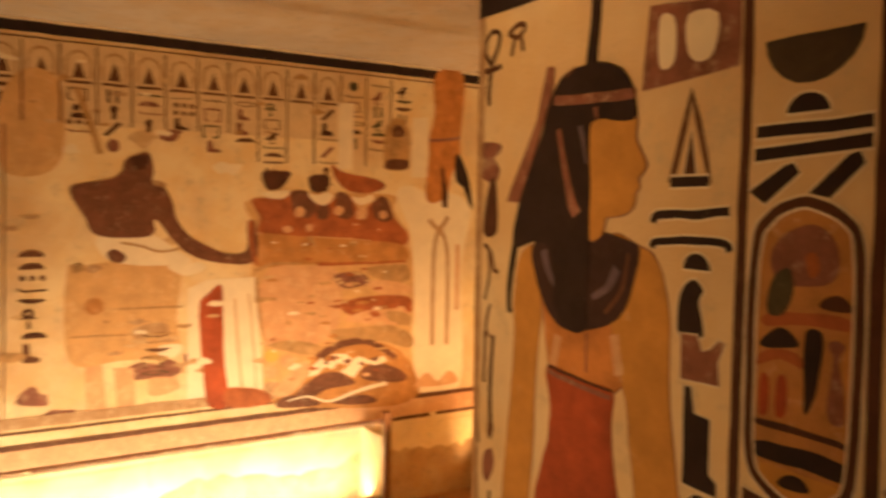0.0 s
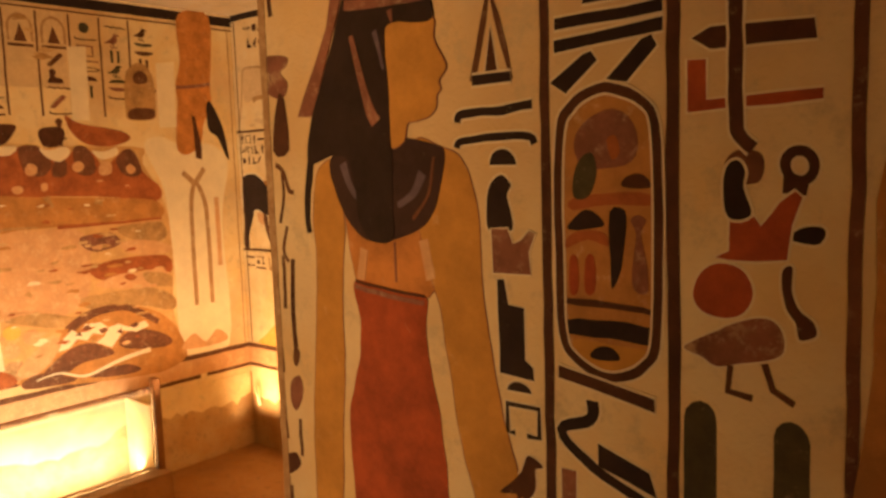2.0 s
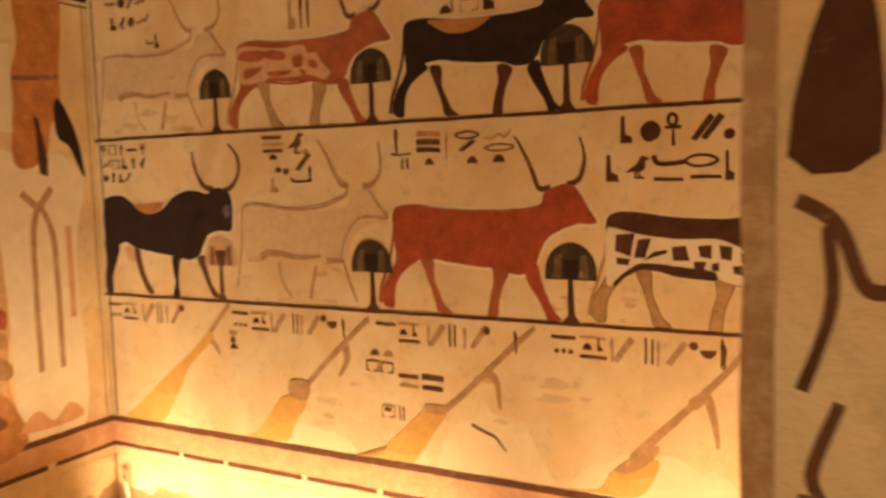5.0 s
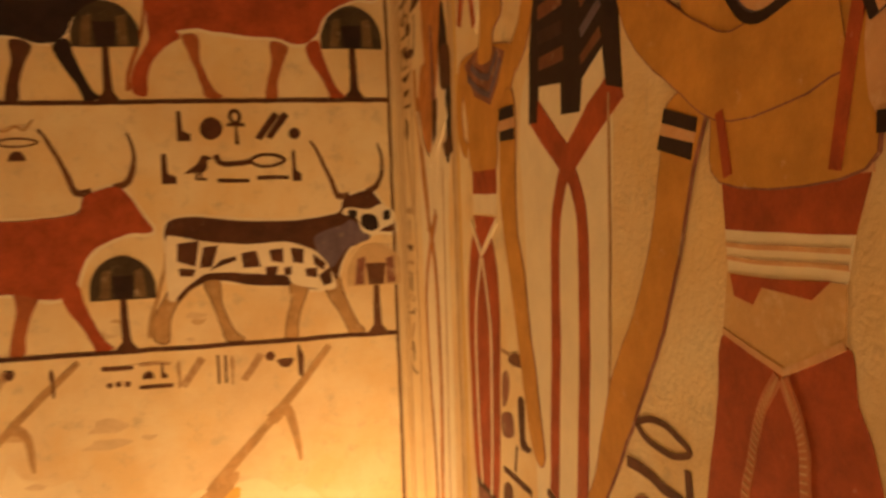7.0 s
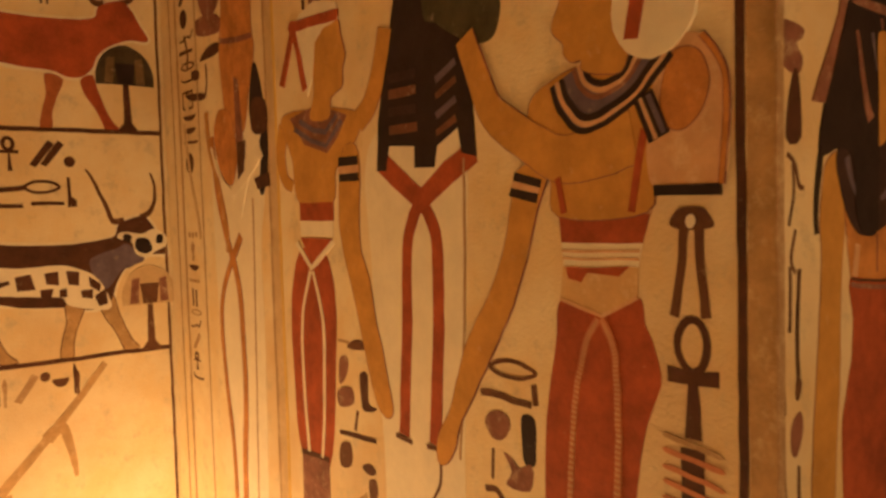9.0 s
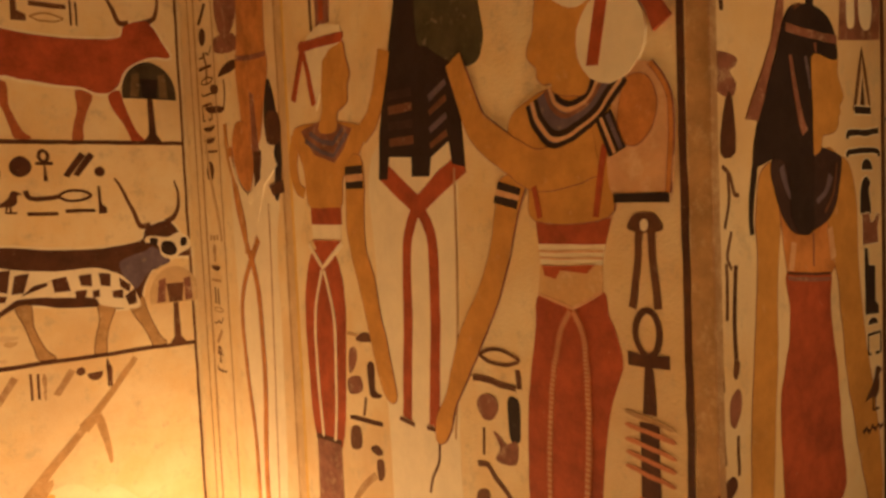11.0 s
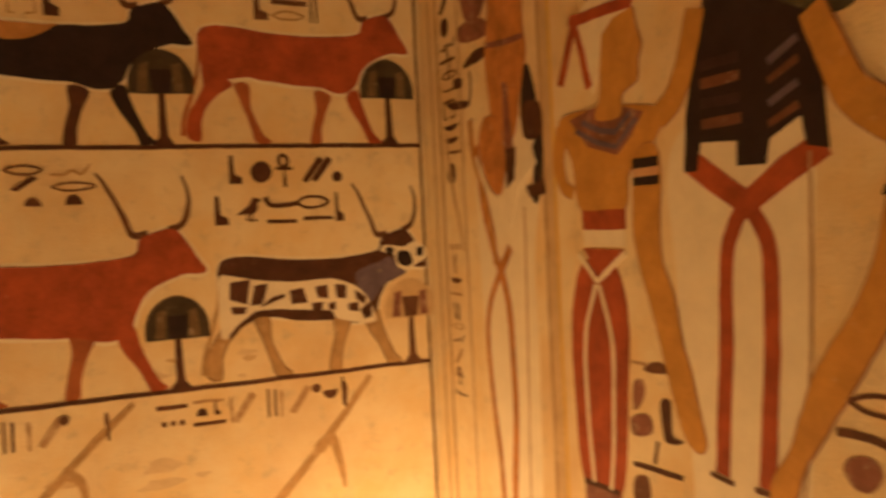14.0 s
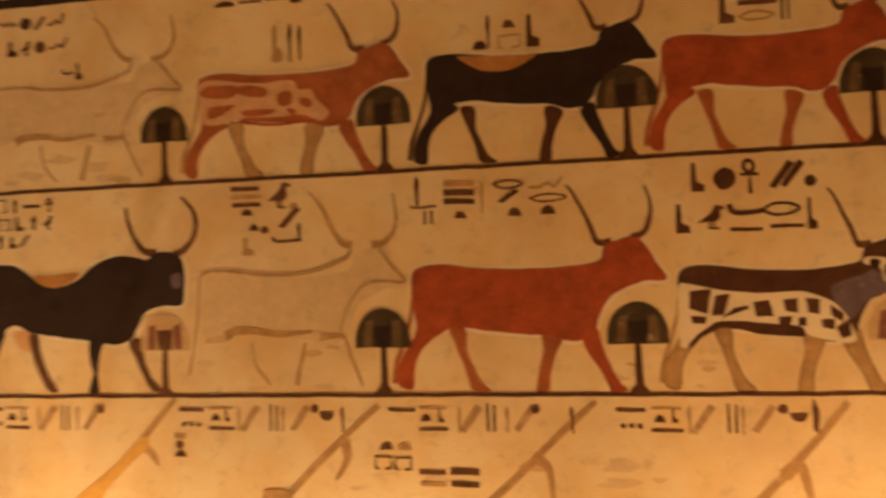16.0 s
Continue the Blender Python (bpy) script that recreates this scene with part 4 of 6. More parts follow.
d.stroke([(0.03, 0.482), (0.085, 0.478)], 0.010, "line", 3, smooth=False).stroke([(0.135, 0.482), (0.188, 0.486)], 0.010, "line", 3, smooth=False)
d.stroke([(0.178, 0.48), (0.172, 0.42), (0.150, 0.38), (0.136, 0.34)], 0.006, "line", 3)
whole("painted_figure", d, "west", 1.255, 0.70, "plain painted white wrapped figure with green head", "figure painting")

# woman in red with broad collar
d = Drawing(INK)
d.blob([(0.063, 0.796), (0.047, 0.719), (0.030, 0.633), (0.020, 0.547), (0.017, 0.416), (0.025, 0.182), (0.170, 0.238), (0.196, 0.462), (0.206, 0.544), (0.221, 0.623), (0.245, 0.688), (0.237, 0.738), (0.222, 0.774), (0.211, 0.810), (0.143, 0.776)], "red", 1)
d.poly([(0.062, 0.929), (0.235, 0.929), (0.219, 0.885), (0.065, 0.884)], "red", 2).stroke([(0.058, 0.932), (0.237, 0.932)], 0.009, "peach", 4, smooth=False)
d.poly([(0.065, 0.884), (0.219, 0.885), (0.210, 0.853), (0.068, 0.847)], "white", 2).stroke([(0.066, 0.872), (0.215, 0.875)], 0.004, "peach", 4, smooth=False).stroke([(0.067, 0.860), (0.213, 0.864)], 0.004, "peach", 4, smooth=False)
d.poly([(0.067, 0.847), (0.210, 0.853), (0.211, 0.810), (0.143, 0.776), (0.061, 0.796)], "wheat", 3)
d.poly([(0.072, 0.846), (0.196, 0.852), (0.176, 0.837), (0.117, 0.841), (0.105, 0.826), (0.078, 0.829)], "red", 5)
d.stroke([(0.061, 0.796), (0.143, 0.776), (0.211, 0.810)], 0.006, "peach", 5, smooth=False)
for row in (curve([(0.135, 0.771), (0.107, 0.725), (0.088, 0.642), (0.077, 0.537), (0.071, 0.411), (0.070, 0.221)], False, 12), curve([(0.144, 0.772), (0.164, 0.731), (0.171, 0.654), (0.170, 0.556), (0.161, 0.435), (0.145, 0.249)], False, 12)):
    d.stroke(row, 0.012, "rose", 3, smooth=False)
    for p, q in zip(row[1:], row[2:]):
        d.stroke([(p[0], p[1] - 0.002), (0.4 * p[0] + 0.6 * q[0], 0.4 * p[1] + 0.6 * q[1])], 0.009, "peach", 4, smooth=False)
d.blob([(0.062, 0.926), (0.231, 0.930), (0.235, 1.0), (0.255, 1.10), (0.15, 1.15), (0.03, 1.125), (0.0, 1.08), (0.045, 0.99)], "skin", 1)
d.blob([(0.243, 0.962), (0.343, 0.965), (0.354, 1.07), (0.345, 1.12), (0.318, 1.158), (0.26, 1.15), (0.235, 1.05)], "peach", 1)
d.stroke([(0.318, 1.158), (0.345, 1.12), (0.354, 1.07), (0.344, 0.965)], 0.007, "orange", 3)
d.blob([(0.256, 1.088), (0.272, 1.14), (0.312, 1.138), (0.328, 1.10), (0.315, 1.06), (0.29, 1.04), (0.262, 1.05)], "orange", 3)
d.box(0.243, 0.951, 0.343, 0.966, "black", 4)
d.stroke([(0.21, 1.035), (0.08, 1.012), (0.0, 1.045), (-0.085, 1.10), (-0.118, 1.16), (-0.155, 1.24)], 0.078, "skin", 3, 0.046)
d.blob([(-0.028, 1.001), (-0.047, 0.932), (-0.062, 0.883), (-0.092, 0.811), (-0.163, 0.710), (-0.197, 0.636), (-0.220, 0.573), (-0.260, 0.512), (-0.266, 0.465), (-0.240, 0.461), (-0.211, 0.497), (-0.194, 0.548), (-0.154, 0.607), (-0.098, 0.693), (-0.045, 0.781), (-0.005, 0.873), (0.013, 0.931), (0.041, 1.007)], "skin", 2)
d.poly([(-0.034, 0.998), (0.027, 0.984), (0.024, 0.970), (-0.039, 0.983)], "black", 4).poly([(-0.039, 0.983), (0.024, 0.970), (0.020, 0.960), (-0.043, 0.971)], "peach", 4).poly([(-0.043, 0.971), (0.020, 0.960), (0.015, 0.945), (-0.049, 0.958)], "black", 4)
outer, inner = curve([(0.055, 1.125), (0.07, 1.085), (0.108, 1.052), (0.16, 1.062), (0.215, 1.09), (0.272, 1.140)], False), curve([(0.118, 1.152), (0.128, 1.128), (0.155, 1.115), (0.182, 1.122), (0.20, 1.135), (0.212, 1.155)], False)
d.flat(outer + inner[::-1], "blue", 4)
for f, w, c in ((0.0, 0.010, "black"), (0.16, 0.009, "peach"), (0.30, 0.010, "black"), (0.72, 0.008, "meat"), (0.86, 0.008, "peach"), (1.0, 0.009, "black")):
    d.stroke([(a[0] + (b[0] - a[0]) * f, a[1] + (b[1] - a[1]) * f) for a, b in zip(outer, inner)], w, c, 5, smooth=False)
d.stroke([(0.226, 1.092), (0.254, 1.030)], 0.036, "black", 6, smooth=False).stroke([(0.222, 1.088), (0.249, 1.028)], 0.007, "peach", 7, smooth=False).stroke([(0.236, 1.092), (0.262, 1.036)], 0.009, "blue", 7, smooth=False)
d.stroke([(0.076, 0.93), (0.063, 0.985)], 0.012, "red", 4, smooth=False).stroke([(0.204, 0.93), (0.228, 1.045)], 0.012, "red", 4, smooth=False)
d.blob([(0.12, 1.138), (0.115, 1.155), (0.098, 1.156), (0.082, 1.17), (0.079, 1.188), (0.056, 1.214), (0.072, 1.25), (0.08, 1.29), (0.10, 1.345), (0.19, 1.335), (0.205, 1.2), (0.19, 1.13)], "skin", 6)
d.oval(0.243, 1.21, 0.070, 0.072, "white", 8)
d.poly([(0.195, 1.172), (0.220, 1.170), (0.245, 1.278), (0.218, 1.278)], "red", 10)
d.blob([(0.085, 1.335), (0.16, 1.27), (0.22, 1.29), (0.22, 1.36), (0.12, 1.40)], "white", 7)
d.poly([(0.292, 1.275), (0.325, 1.265), (0.358, 1.222), (0.328, 1.203), (0.315, 1.235)], "red", 10)
whole("painted_figure", d, "west", 1.69, 0.70, "plain painted figure in red dress with blue collar", "figure painting")

# amulet signs beside the doorway
ob = thing("amulet_sign", "west", 1.988, 1.488, "brown painted looped knot sign on plaster", "symbol painting", "column of amulet signs")
for pts in (((-0.012, 0.12), (-0.016, 0.07), (-0.028, 0.0)), ((0.012, 0.12), (0.014, 0.07), (0.022, 0.0))):
    piece("tail", Drawing().stroke(pts, 0.014, "line", 2), ob)
piece("bow", Drawing().blob([(-0.034, 0.125), (-0.02, 0.146), (0.0, 0.15), (0.02, 0.146), (0.034, 0.125), (0.014, 0.118), (-0.014, 0.118)], "line", 2), ob)
piece("bead", Drawing().oval(0, 0.128, 0.008, 0.010, "white", 4, n=10), ob, "small white bead")
ob = thing("amulet_sign", "west", 1.988, 1.334, "dark brown painted looped cross on plaster", "symbol painting", "column of amulet signs")
piece("loop", Drawing().ring(0, 0.117, 0.023, 0.036, 0.011, "brown", 2), ob)
piece("crossbar", Drawing().poly([(-0.04, 0.065), (0.04, 0.065), (0.04, 0.087), (0.0, 0.082), (-0.04, 0.087)], "brown", 2), ob)
piece("stem", Drawing().poly([(-0.014, -0.01), (0.014, -0.01), (0.006, 0.08), (-0.006, 0.08)], "brown", 2), ob)
ob = thing("amulet_sign", "west", 1.986, 1.126, "brown painted pillar sign with crossbars", "symbol painting", "column of amulet signs")
piece("shaft", Drawing().box(-0.018, -0.05, 0.018, 0.185, "brown", 2), ob)
for y in (0.098, 0.120, 0.142, 0.166, 0.186):
    piece("crossbar", Drawing().blob([(-0.044, y + 0.006), (0, y), (0.044, y - 0.006), (0.044, y + 0.001), (0, y + 0.008), (-0.044, y + 0.013)], "faint" if y > 0.18 else "rose", 3, 2), ob)
for y in (0.0, 0.03, 0.06):
    piece("ring", Drawing().box(-0.022, y, 0.022, y + 0.006, "rose", 3), ob)

# signs between the figures
def sign(ob, pts, colour, w=0.0, layer=1):
    """One freely shaped sign: a filled outline, or a stroke where w is given."""
    piece("sign", Drawing().stroke(pts, w, colour, layer) if w else Drawing().blob(pts, colour, layer, 3), ob)


ob = thing("inscription", "west", 0, 0, "red-brown painted signs beside a tall capped figure", "inscription")
sign(ob, [(0.333, 2.334), (0.491, 2.306), (0.472, 2.220), (0.394, 2.197), (0.339, 2.242)], "meat")
sign(ob, [(0.308, 2.209), (0.461, 2.198), (0.484, 2.147), (0.319, 2.161)], "meat")
sign(ob, [(0.392, 2.118), (0.472, 2.118), (0.477, 2.094), (0.327, 2.086)], "brown")
sign(ob, [(0.210, 2.180), (0.232, 2.127), (0.225, 2.079)], "line", 0.012)
sign(ob, [(0.369, 2.072), (0.372, 2.027), (0.358, 1.983)], "line", 0.01)
sign(ob, [(0.206, 2.006), (0.359, 1.990), (0.331, 1.975), (0.240, 1.984)], "brown")
sign(ob, [(0.261, 2.068), (0.315, 2.062), (0.312, 2.038), (0.263, 2.044)], "line")
ob = thing("inscription", "west", 0, 0, "brown and red painted signs between two figures", "inscription")
sign(ob, [(1.577, 1.365), (1.607, 1.378), (1.648, 1.382), (1.692, 1.368), (1.654, 1.356), (1.610, 1.355), (1.577, 1.365)], "line", 0.007)
sign(ob, [(1.554, 1.316), (1.588, 1.319), (1.636, 1.315), (1.680, 1.315)], "line", 0.012)
sign(ob, [(1.685, 1.350), (1.689, 1.316)], "line", 0.013)
sign(ob, [(1.561, 1.262), (1.574, 1.283), (1.600, 1.291), (1.622, 1.284), (1.626, 1.264), (1.607, 1.243), (1.580, 1.239)], "meat")
sign(ob, [(1.656, 1.289), (1.673, 1.298), (1.688, 1.290), (1.689, 1.254), (1.684, 1.215), (1.660, 1.213), (1.657, 1.248)], "black")
sign(ob, [(1.609, 1.221), (1.631, 1.214), (1.650, 1.202), (1.678, 1.213), (1.673, 1.168), (1.616, 1.164), (1.630, 1.192)], "meat")
sign(ob, [(1.581, 1.222), (1.578, 1.167)], "line", 0.007)
sign(ob, [(1.558, 1.146), (1.589, 1.149), (1.614, 1.128), (1.642, 1.110), (1.669, 1.080)], "line", 0.011)
sign(ob, [(1.555, 1.088), (1.589, 1.099), (1.591, 1.065), (1.556, 1.056)], "line")
ob = thing("inscription", "west", 0, 0, "brown and red painted signs between two figures", "inscription")
sign(ob, [(1.106, 1.339), (1.122, 1.357), (1.158, 1.363), (1.185, 1.345)], "line")
sign(ob, [(1.065, 1.351), (1.112, 1.351)], "faint", 0.006)
sign(ob, [(1.067, 1.309), (1.094, 1.321), (1.105, 1.300), (1.089, 1.267), (1.062, 1.255)], "meat")
sign(ob, [(1.055, 1.237), (1.114, 1.251), (1.121, 1.216), (1.063, 1.201)], "meat")
sign(ob, [(1.151, 1.285), (1.181, 1.290), (1.183, 1.228), (1.214, 1.222), (1.184, 1.209), (1.156, 1.216)], "brown")
sign(ob, [(1.138, 1.204), (1.126, 1.157)], "line", 0.01)
sign(ob, [(1.058, 1.140), (1.126, 1.147), (1.208, 1.149)], "brown", 0.011)
sign(ob, [(1.061, 1.115), (1.103, 1.123), (1.105, 1.075), (1.057, 1.065)], "line")
sign(ob, [(1.150, 1.081), (1.176, 1.096), (1.204, 1.086), (1.183, 1.070)], "brown")
sign(ob, [(1.173, 1.057), (1.202, 1.063), (1.204, 1.029), (1.179, 1.012)], "line")
sign(ob, [(1.165, 1.019), (1.112, 0.981), (1.062, 0.929)], "faint", 0.018)

# ---- door jamb ----
line("jamb", 0.008, 0.3, 0.008, DOOR - 0.03, 0.016, "faint", "brown upright line along the doorway edge")
line("jamb", 0.541, 0.3, 0.541, DOOR - 0.03, 0.013, "brown", "dark upright ruling between columns of signs")
line("jamb", 0.702, 0.3, 0.702, DOOR - 0.03, 0.014, "brown", "dark upright ruling between columns of signs")
d = Drawing().box(0.0, 2.075, 0.92, 2.120, "black", 2).box(0.0, 2.130, 0.92, 2.155, "umbra", 2)
tagged(on_wall(new("trim", d.mesh("trim")), "jamb", 0, 0), "black painted band along the top of the jamb", kind="structure")
ob = thing("inscription", "jamb", 0, 0, "column of brown painted signs on the jamb edge", "inscription")
sign(ob, [(0.034, 1.994), (0.019, 2.016), (0.023, 2.038), (0.040, 2.047), (0.057, 2.040), (0.052, 2.016), (0.036, 1.992)], "brown", 0.008)
sign(ob, [(-0.002, 1.985), (0.031, 1.986), (0.065, 1.988)], "brown", 0.009)
sign(ob, [(0.034, 1.987), (0.030, 1.957), (0.032, 1.929)], "brown", 0.009)
sign(ob, [(0.084, 2.036), (0.106, 2.048), (0.127, 2.041), (0.105, 2.028), (0.084, 2.036)], "line", 0.008)
sign(ob, [(0.098, 2.029), (0.091, 2.001)], "line", 0.007)
sign(ob, [(0.116, 2.031), (0.122, 2.004)], "line", 0.007)
sign(ob, [(0.011, 1.866), (0.035, 1.869), (0.068, 1.863), (0.065, 1.850), (0.050, 1.842), (0.066, 1.827), (0.060, 1.808), (0.036, 1.805), (0.010, 1.815), (0.021, 1.835)], "meat")
sign(ob, [(0.037, 1.802), (0.053, 1.801), (0.060, 1.723), (0.020, 1.721)], "brown")
sign(ob, [(0.025, 1.701), (0.042, 1.690), (0.053, 1.662), (0.065, 1.658)], "line", 0.007)
sign(ob, [(0.040, 1.690), (0.040, 1.648), (0.029, 1.609)], "line", 0.006)
sign(ob, [(0.044, 1.606), (0.033, 1.570), (0.045, 1.550)], "line", 0.006)
sign(ob, [(0.032, 1.559), (0.031, 1.519), (0.030, 1.473)], "line", 0.007)
sign(ob, [(0.056, 1.551), (0.049, 1.478), (0.051, 1.413)], "brown", 0.01)
sign(ob, [(0.046, 1.412), (0.060, 1.403), (0.052, 1.379), (0.042, 1.389)], "line")
sign(ob, [(0.013, 1.406), (0.015, 1.387), (0.016, 1.367)], "line", 0.006)
sign(ob, [(0.031, 1.349), (0.054, 1.365), (0.062, 1.341), (0.046, 1.306), (0.031, 1.317)], "meat")
sign(ob, [(0.011, 1.312), (0.013, 1.284), (0.017, 1.254)], "line", 0.008)
sign(ob, [(0.052, 1.293), (0.052, 1.263), (0.052, 1.232)], "line", 0.007)
sign(ob, [(0.002, 1.218), (0.035, 1.235), (0.047, 1.215), (0.009, 1.192)], "brown")
sign(ob, [(0.020, 1.176), (0.019, 1.136), (0.026, 1.098)], "line", 0.009)

d = Drawing(INK)
# arms, bodice, dress, collar and wig of the large figure
d.blob([(0.158, 1.706), (0.122, 1.683), (0.112, 1.615), (0.115, 1.553), (0.103, 1.435), (0.089, 1.295), (0.086, 1.15), (0.095, 0.98), (0.135, 0.96), (0.146, 1.15), (0.159, 1.311), (0.167, 1.401), (0.169, 1.488), (0.174, 1.558), (0.182, 1.601), (0.173, 1.660)], "skin", 1)
d.blob([(0.330, 1.727), (0.383, 1.715), (0.411, 1.701), (0.427, 1.667), (0.435, 1.630), (0.438, 1.579), (0.443, 1.514), (0.452, 1.449), (0.466, 1.378), (0.487, 1.310), (0.518, 1.18), (0.522, 1.08), (0.488, 1.05), (0.458, 1.12), (0.414, 1.265), (0.397, 1.324), (0.386, 1.384), (0.376, 1.444), (0.367, 1.501), (0.356, 1.532), (0.339, 1.587), (0.318, 1.663)], "skin", 1)
d.poly([(0.182, 1.635), (0.224, 1.661), (0.329, 1.664), (0.372, 1.634), (0.375, 1.544), (0.345, 1.516), (0.270, 1.517), (0.201, 1.528), (0.191, 1.576)], "orange", 0)
d.stroke([(0.285, 1.589), (0.286, 1.535)], 0.004, "meat", 2, smooth=False).stroke([(0.222, 1.578), (0.211, 1.531)], 0.016, "peach", 2, smooth=False).stroke([(0.339, 1.594), (0.351, 1.541)], 0.016, "peach", 2, smooth=False)
d.blob([(0.199, 1.529), (0.270, 1.522), (0.339, 1.517), (0.339, 1.477), (0.342, 1.430), (0.353, 1.381), (0.364, 1.316), (0.371, 1.231), (0.374, 1.119), (0.197, 1.053), (0.181, 1.173), (0.176, 1.270), (0.176, 1.323), (0.186, 1.365), (0.203, 1.415), (0.207, 1.472)], "red", 2)
d.stroke([(0.200, 1.521), (0.270, 1.513), (0.338, 1.508)], 0.007, "meat", 4).stroke([(0.201, 1.529), (0.270, 1.522), (0.339, 1.517)], 0.004, "brown", 4)
d.blob([(0.155, 1.707), (0.213, 1.722), (0.297, 1.732), (0.341, 1.726), (0.383, 1.714), (0.375, 1.672), (0.358, 1.630), (0.328, 1.606), (0.273, 1.590), (0.222, 1.594), (0.190, 1.618), (0.166, 1.660)], "collar", 3)
d.stroke([(0.184, 1.701), (0.199, 1.667), (0.223, 1.641)], 0.014, "blue", 5, 0.008).stroke([(0.344, 1.685), (0.325, 1.657), (0.295, 1.641)], 0.015, "blue", 5, 0.009).stroke([(0.364, 1.706), (0.353, 1.657), (0.323, 1.623)], 0.005, "umbra", 5)
d.blob([(0.287, 1.718), (0.309, 1.727), (0.317, 1.750), (0.336, 1.752), (0.357, 1.757), (0.369, 1.768), (0.372, 1.784), (0.379, 1.791), (0.377, 1.804), (0.390, 1.818), (0.380, 1.838), (0.370, 1.858), (0.370, 1.883), (0.322, 1.900), (0.279, 1.898), (0.275, 1.820), (0.280, 1.750)], "skin", 4)
d.blob([(0.108, 1.701), (0.112, 1.746), (0.129, 1.788), (0.151, 1.829), (0.172, 1.869), (0.189, 1.904), (0.205, 1.937), (0.231, 1.957), (0.284, 1.963), (0.325, 1.955), (0.354, 1.936), (0.366, 1.908), (0.370, 1.881), (0.332, 1.882), (0.286, 1.883), (0.282, 1.851), (0.286, 1.796), (0.286, 1.718), (0.286, 1.647), (0.283, 1.594), (0.241, 1.591), (0.215, 1.620), (0.209, 1.669), (0.195, 1.706), (0.158, 1.712)], "black", 6)
d.stroke([(0.205, 1.921), (0.289, 1.914), (0.366, 1.914)], 0.014, "meat", 8)
d.stroke([(0.216, 1.877), (0.231, 1.823), (0.248, 1.773), (0.260, 1.753)], 0.009, "meat", 8, 0.020).stroke([(0.262, 1.878), (0.271, 1.852), (0.278, 1.824)], 0.010, "blue", 8, 0.004).stroke([(0.293, 1.902), (0.296, 1.886)], 0.010, "meat", 8, 0.004, smooth=False)
d.stroke([(0.230, 1.951), (0.249, 1.961)], 0.006, "umbra", 8, 0.003, smooth=False)
d.poly([(0.186, 1.970), (0.201, 1.970), (0.200, 1.939), (0.184, 1.901), (0.162, 1.858), (0.142, 1.817), (0.124, 1.771), (0.087, 1.771), (0.103, 1.802), (0.135, 1.847), (0.163, 1.895)], "meat", 5)
d.stroke([(0.111, 1.704), (0.101, 1.658), (0.098, 1.623), (0.101, 1.598)], 0.014, "black", 3, 0.009)
d.poly([(0.270, 1.962), (0.279, 2.020), (0.282, 2.080), (0.300, 2.076), (0.297, 2.017), (0.292, 1.961)], "black", 5)
whole("painted_figure", d, "jamb", 0.0, 0.0, "plain painted figure in red dress with dark wig", "figure painting")


def column(u, v, rows, label):
    ob = thing("inscription", "jamb", u, v, label, "inscription", "columns of signs on the jamb")
    for k, x, y, w, h, c in rows:
        d = Drawing(PALE)
        glyph(d, k, x, y, w, h, c)
        piece("sign", d, ob)
    return ob


ob = column(0.43, 1.0, (("loaf", 0.025, 0.685, 0.045, 0.030, "black"),
                        ("loaf", 0.045, 0.405, 0.04, 0.02, "black"), ("box", 0.042, 0.352, 0.055, 0.045, "black"), ("bird", 0.03, 0.25, 0.07, 0.08, "brown"), ("ripple", 0.02, 0.19, 0.08, 0.05, "brown")),
            "column of large dark painted signs")
piece("sign", Drawing(PALE).stroke([(-0.024, 0.746), (-0.016, 0.756), (0.04, 0.758), (0.094, 0.762)], 0.011, "black", 1), ob)
piece("sign", Drawing(PALE).stroke([(-0.026, 0.715), (-0.014, 0.724), (0.08, 0.727), (0.095, 0.716)], 0.010, "black", 1), ob)
piece("sign", Drawing(PALE).blob([(0.022, 0.612), (0.022, 0.645), (0.030, 0.670), (0.046, 0.680), (0.060, 0.668), (0.054, 0.652), (0.060, 0.612)], "black", 1, 4), ob)
piece("sign", Drawing(PALE).poly([(0.026, 0.613), (0.052, 0.613), (0.060, 0.594), (0.072, 0.600), (0.084, 0.612), (0.093, 0.608), (0.084, 0.585), (0.087, 0.558), (0.028, 0.557)], "meat", 2), ob)
piece("sign", Drawing(PALE).poly([(0.034, 0.43), (0.088, 0.426), (0.088, 0.442), (0.075, 0.45), (0.075, 0.515), (0.052, 0.518), (0.045, 0.55), (0.034, 0.55)], "black", 1), ob)
piece("sign", Drawing(PALE).stroke([(0.003, 0.795), (0.033, 0.905), (0.063, 0.797), (0.003, 0.795)], 0.009, "line", 1, smooth=False)
      .poly([(0.022, 0.80), (0.044, 0.80), (0.033, 0.86)], "brown", 1).box(0.003, 0.79, 0.063, 0.803, "black", 2), ob)
piece("sign", Drawing().poly([(-0.051, 0.915), (-0.042, 1.020), (0.100, 1.004), (0.100, 0.926)], "meat", 1), ob, "red-brown basket shape")
for pts in ([(-0.023, 1.002), (0.000, 0.999), (0.004, 0.952), (-0.008, 0.937), (-0.023, 0.945)], [(0.023, 0.996), (0.067, 0.990), (0.063, 0.948), (0.042, 0.938), (0.024, 0.952)]):
    piece("sign", Drawing().blob(pts, "white", 3, 3), ob, "pale rounded patch in the basket")

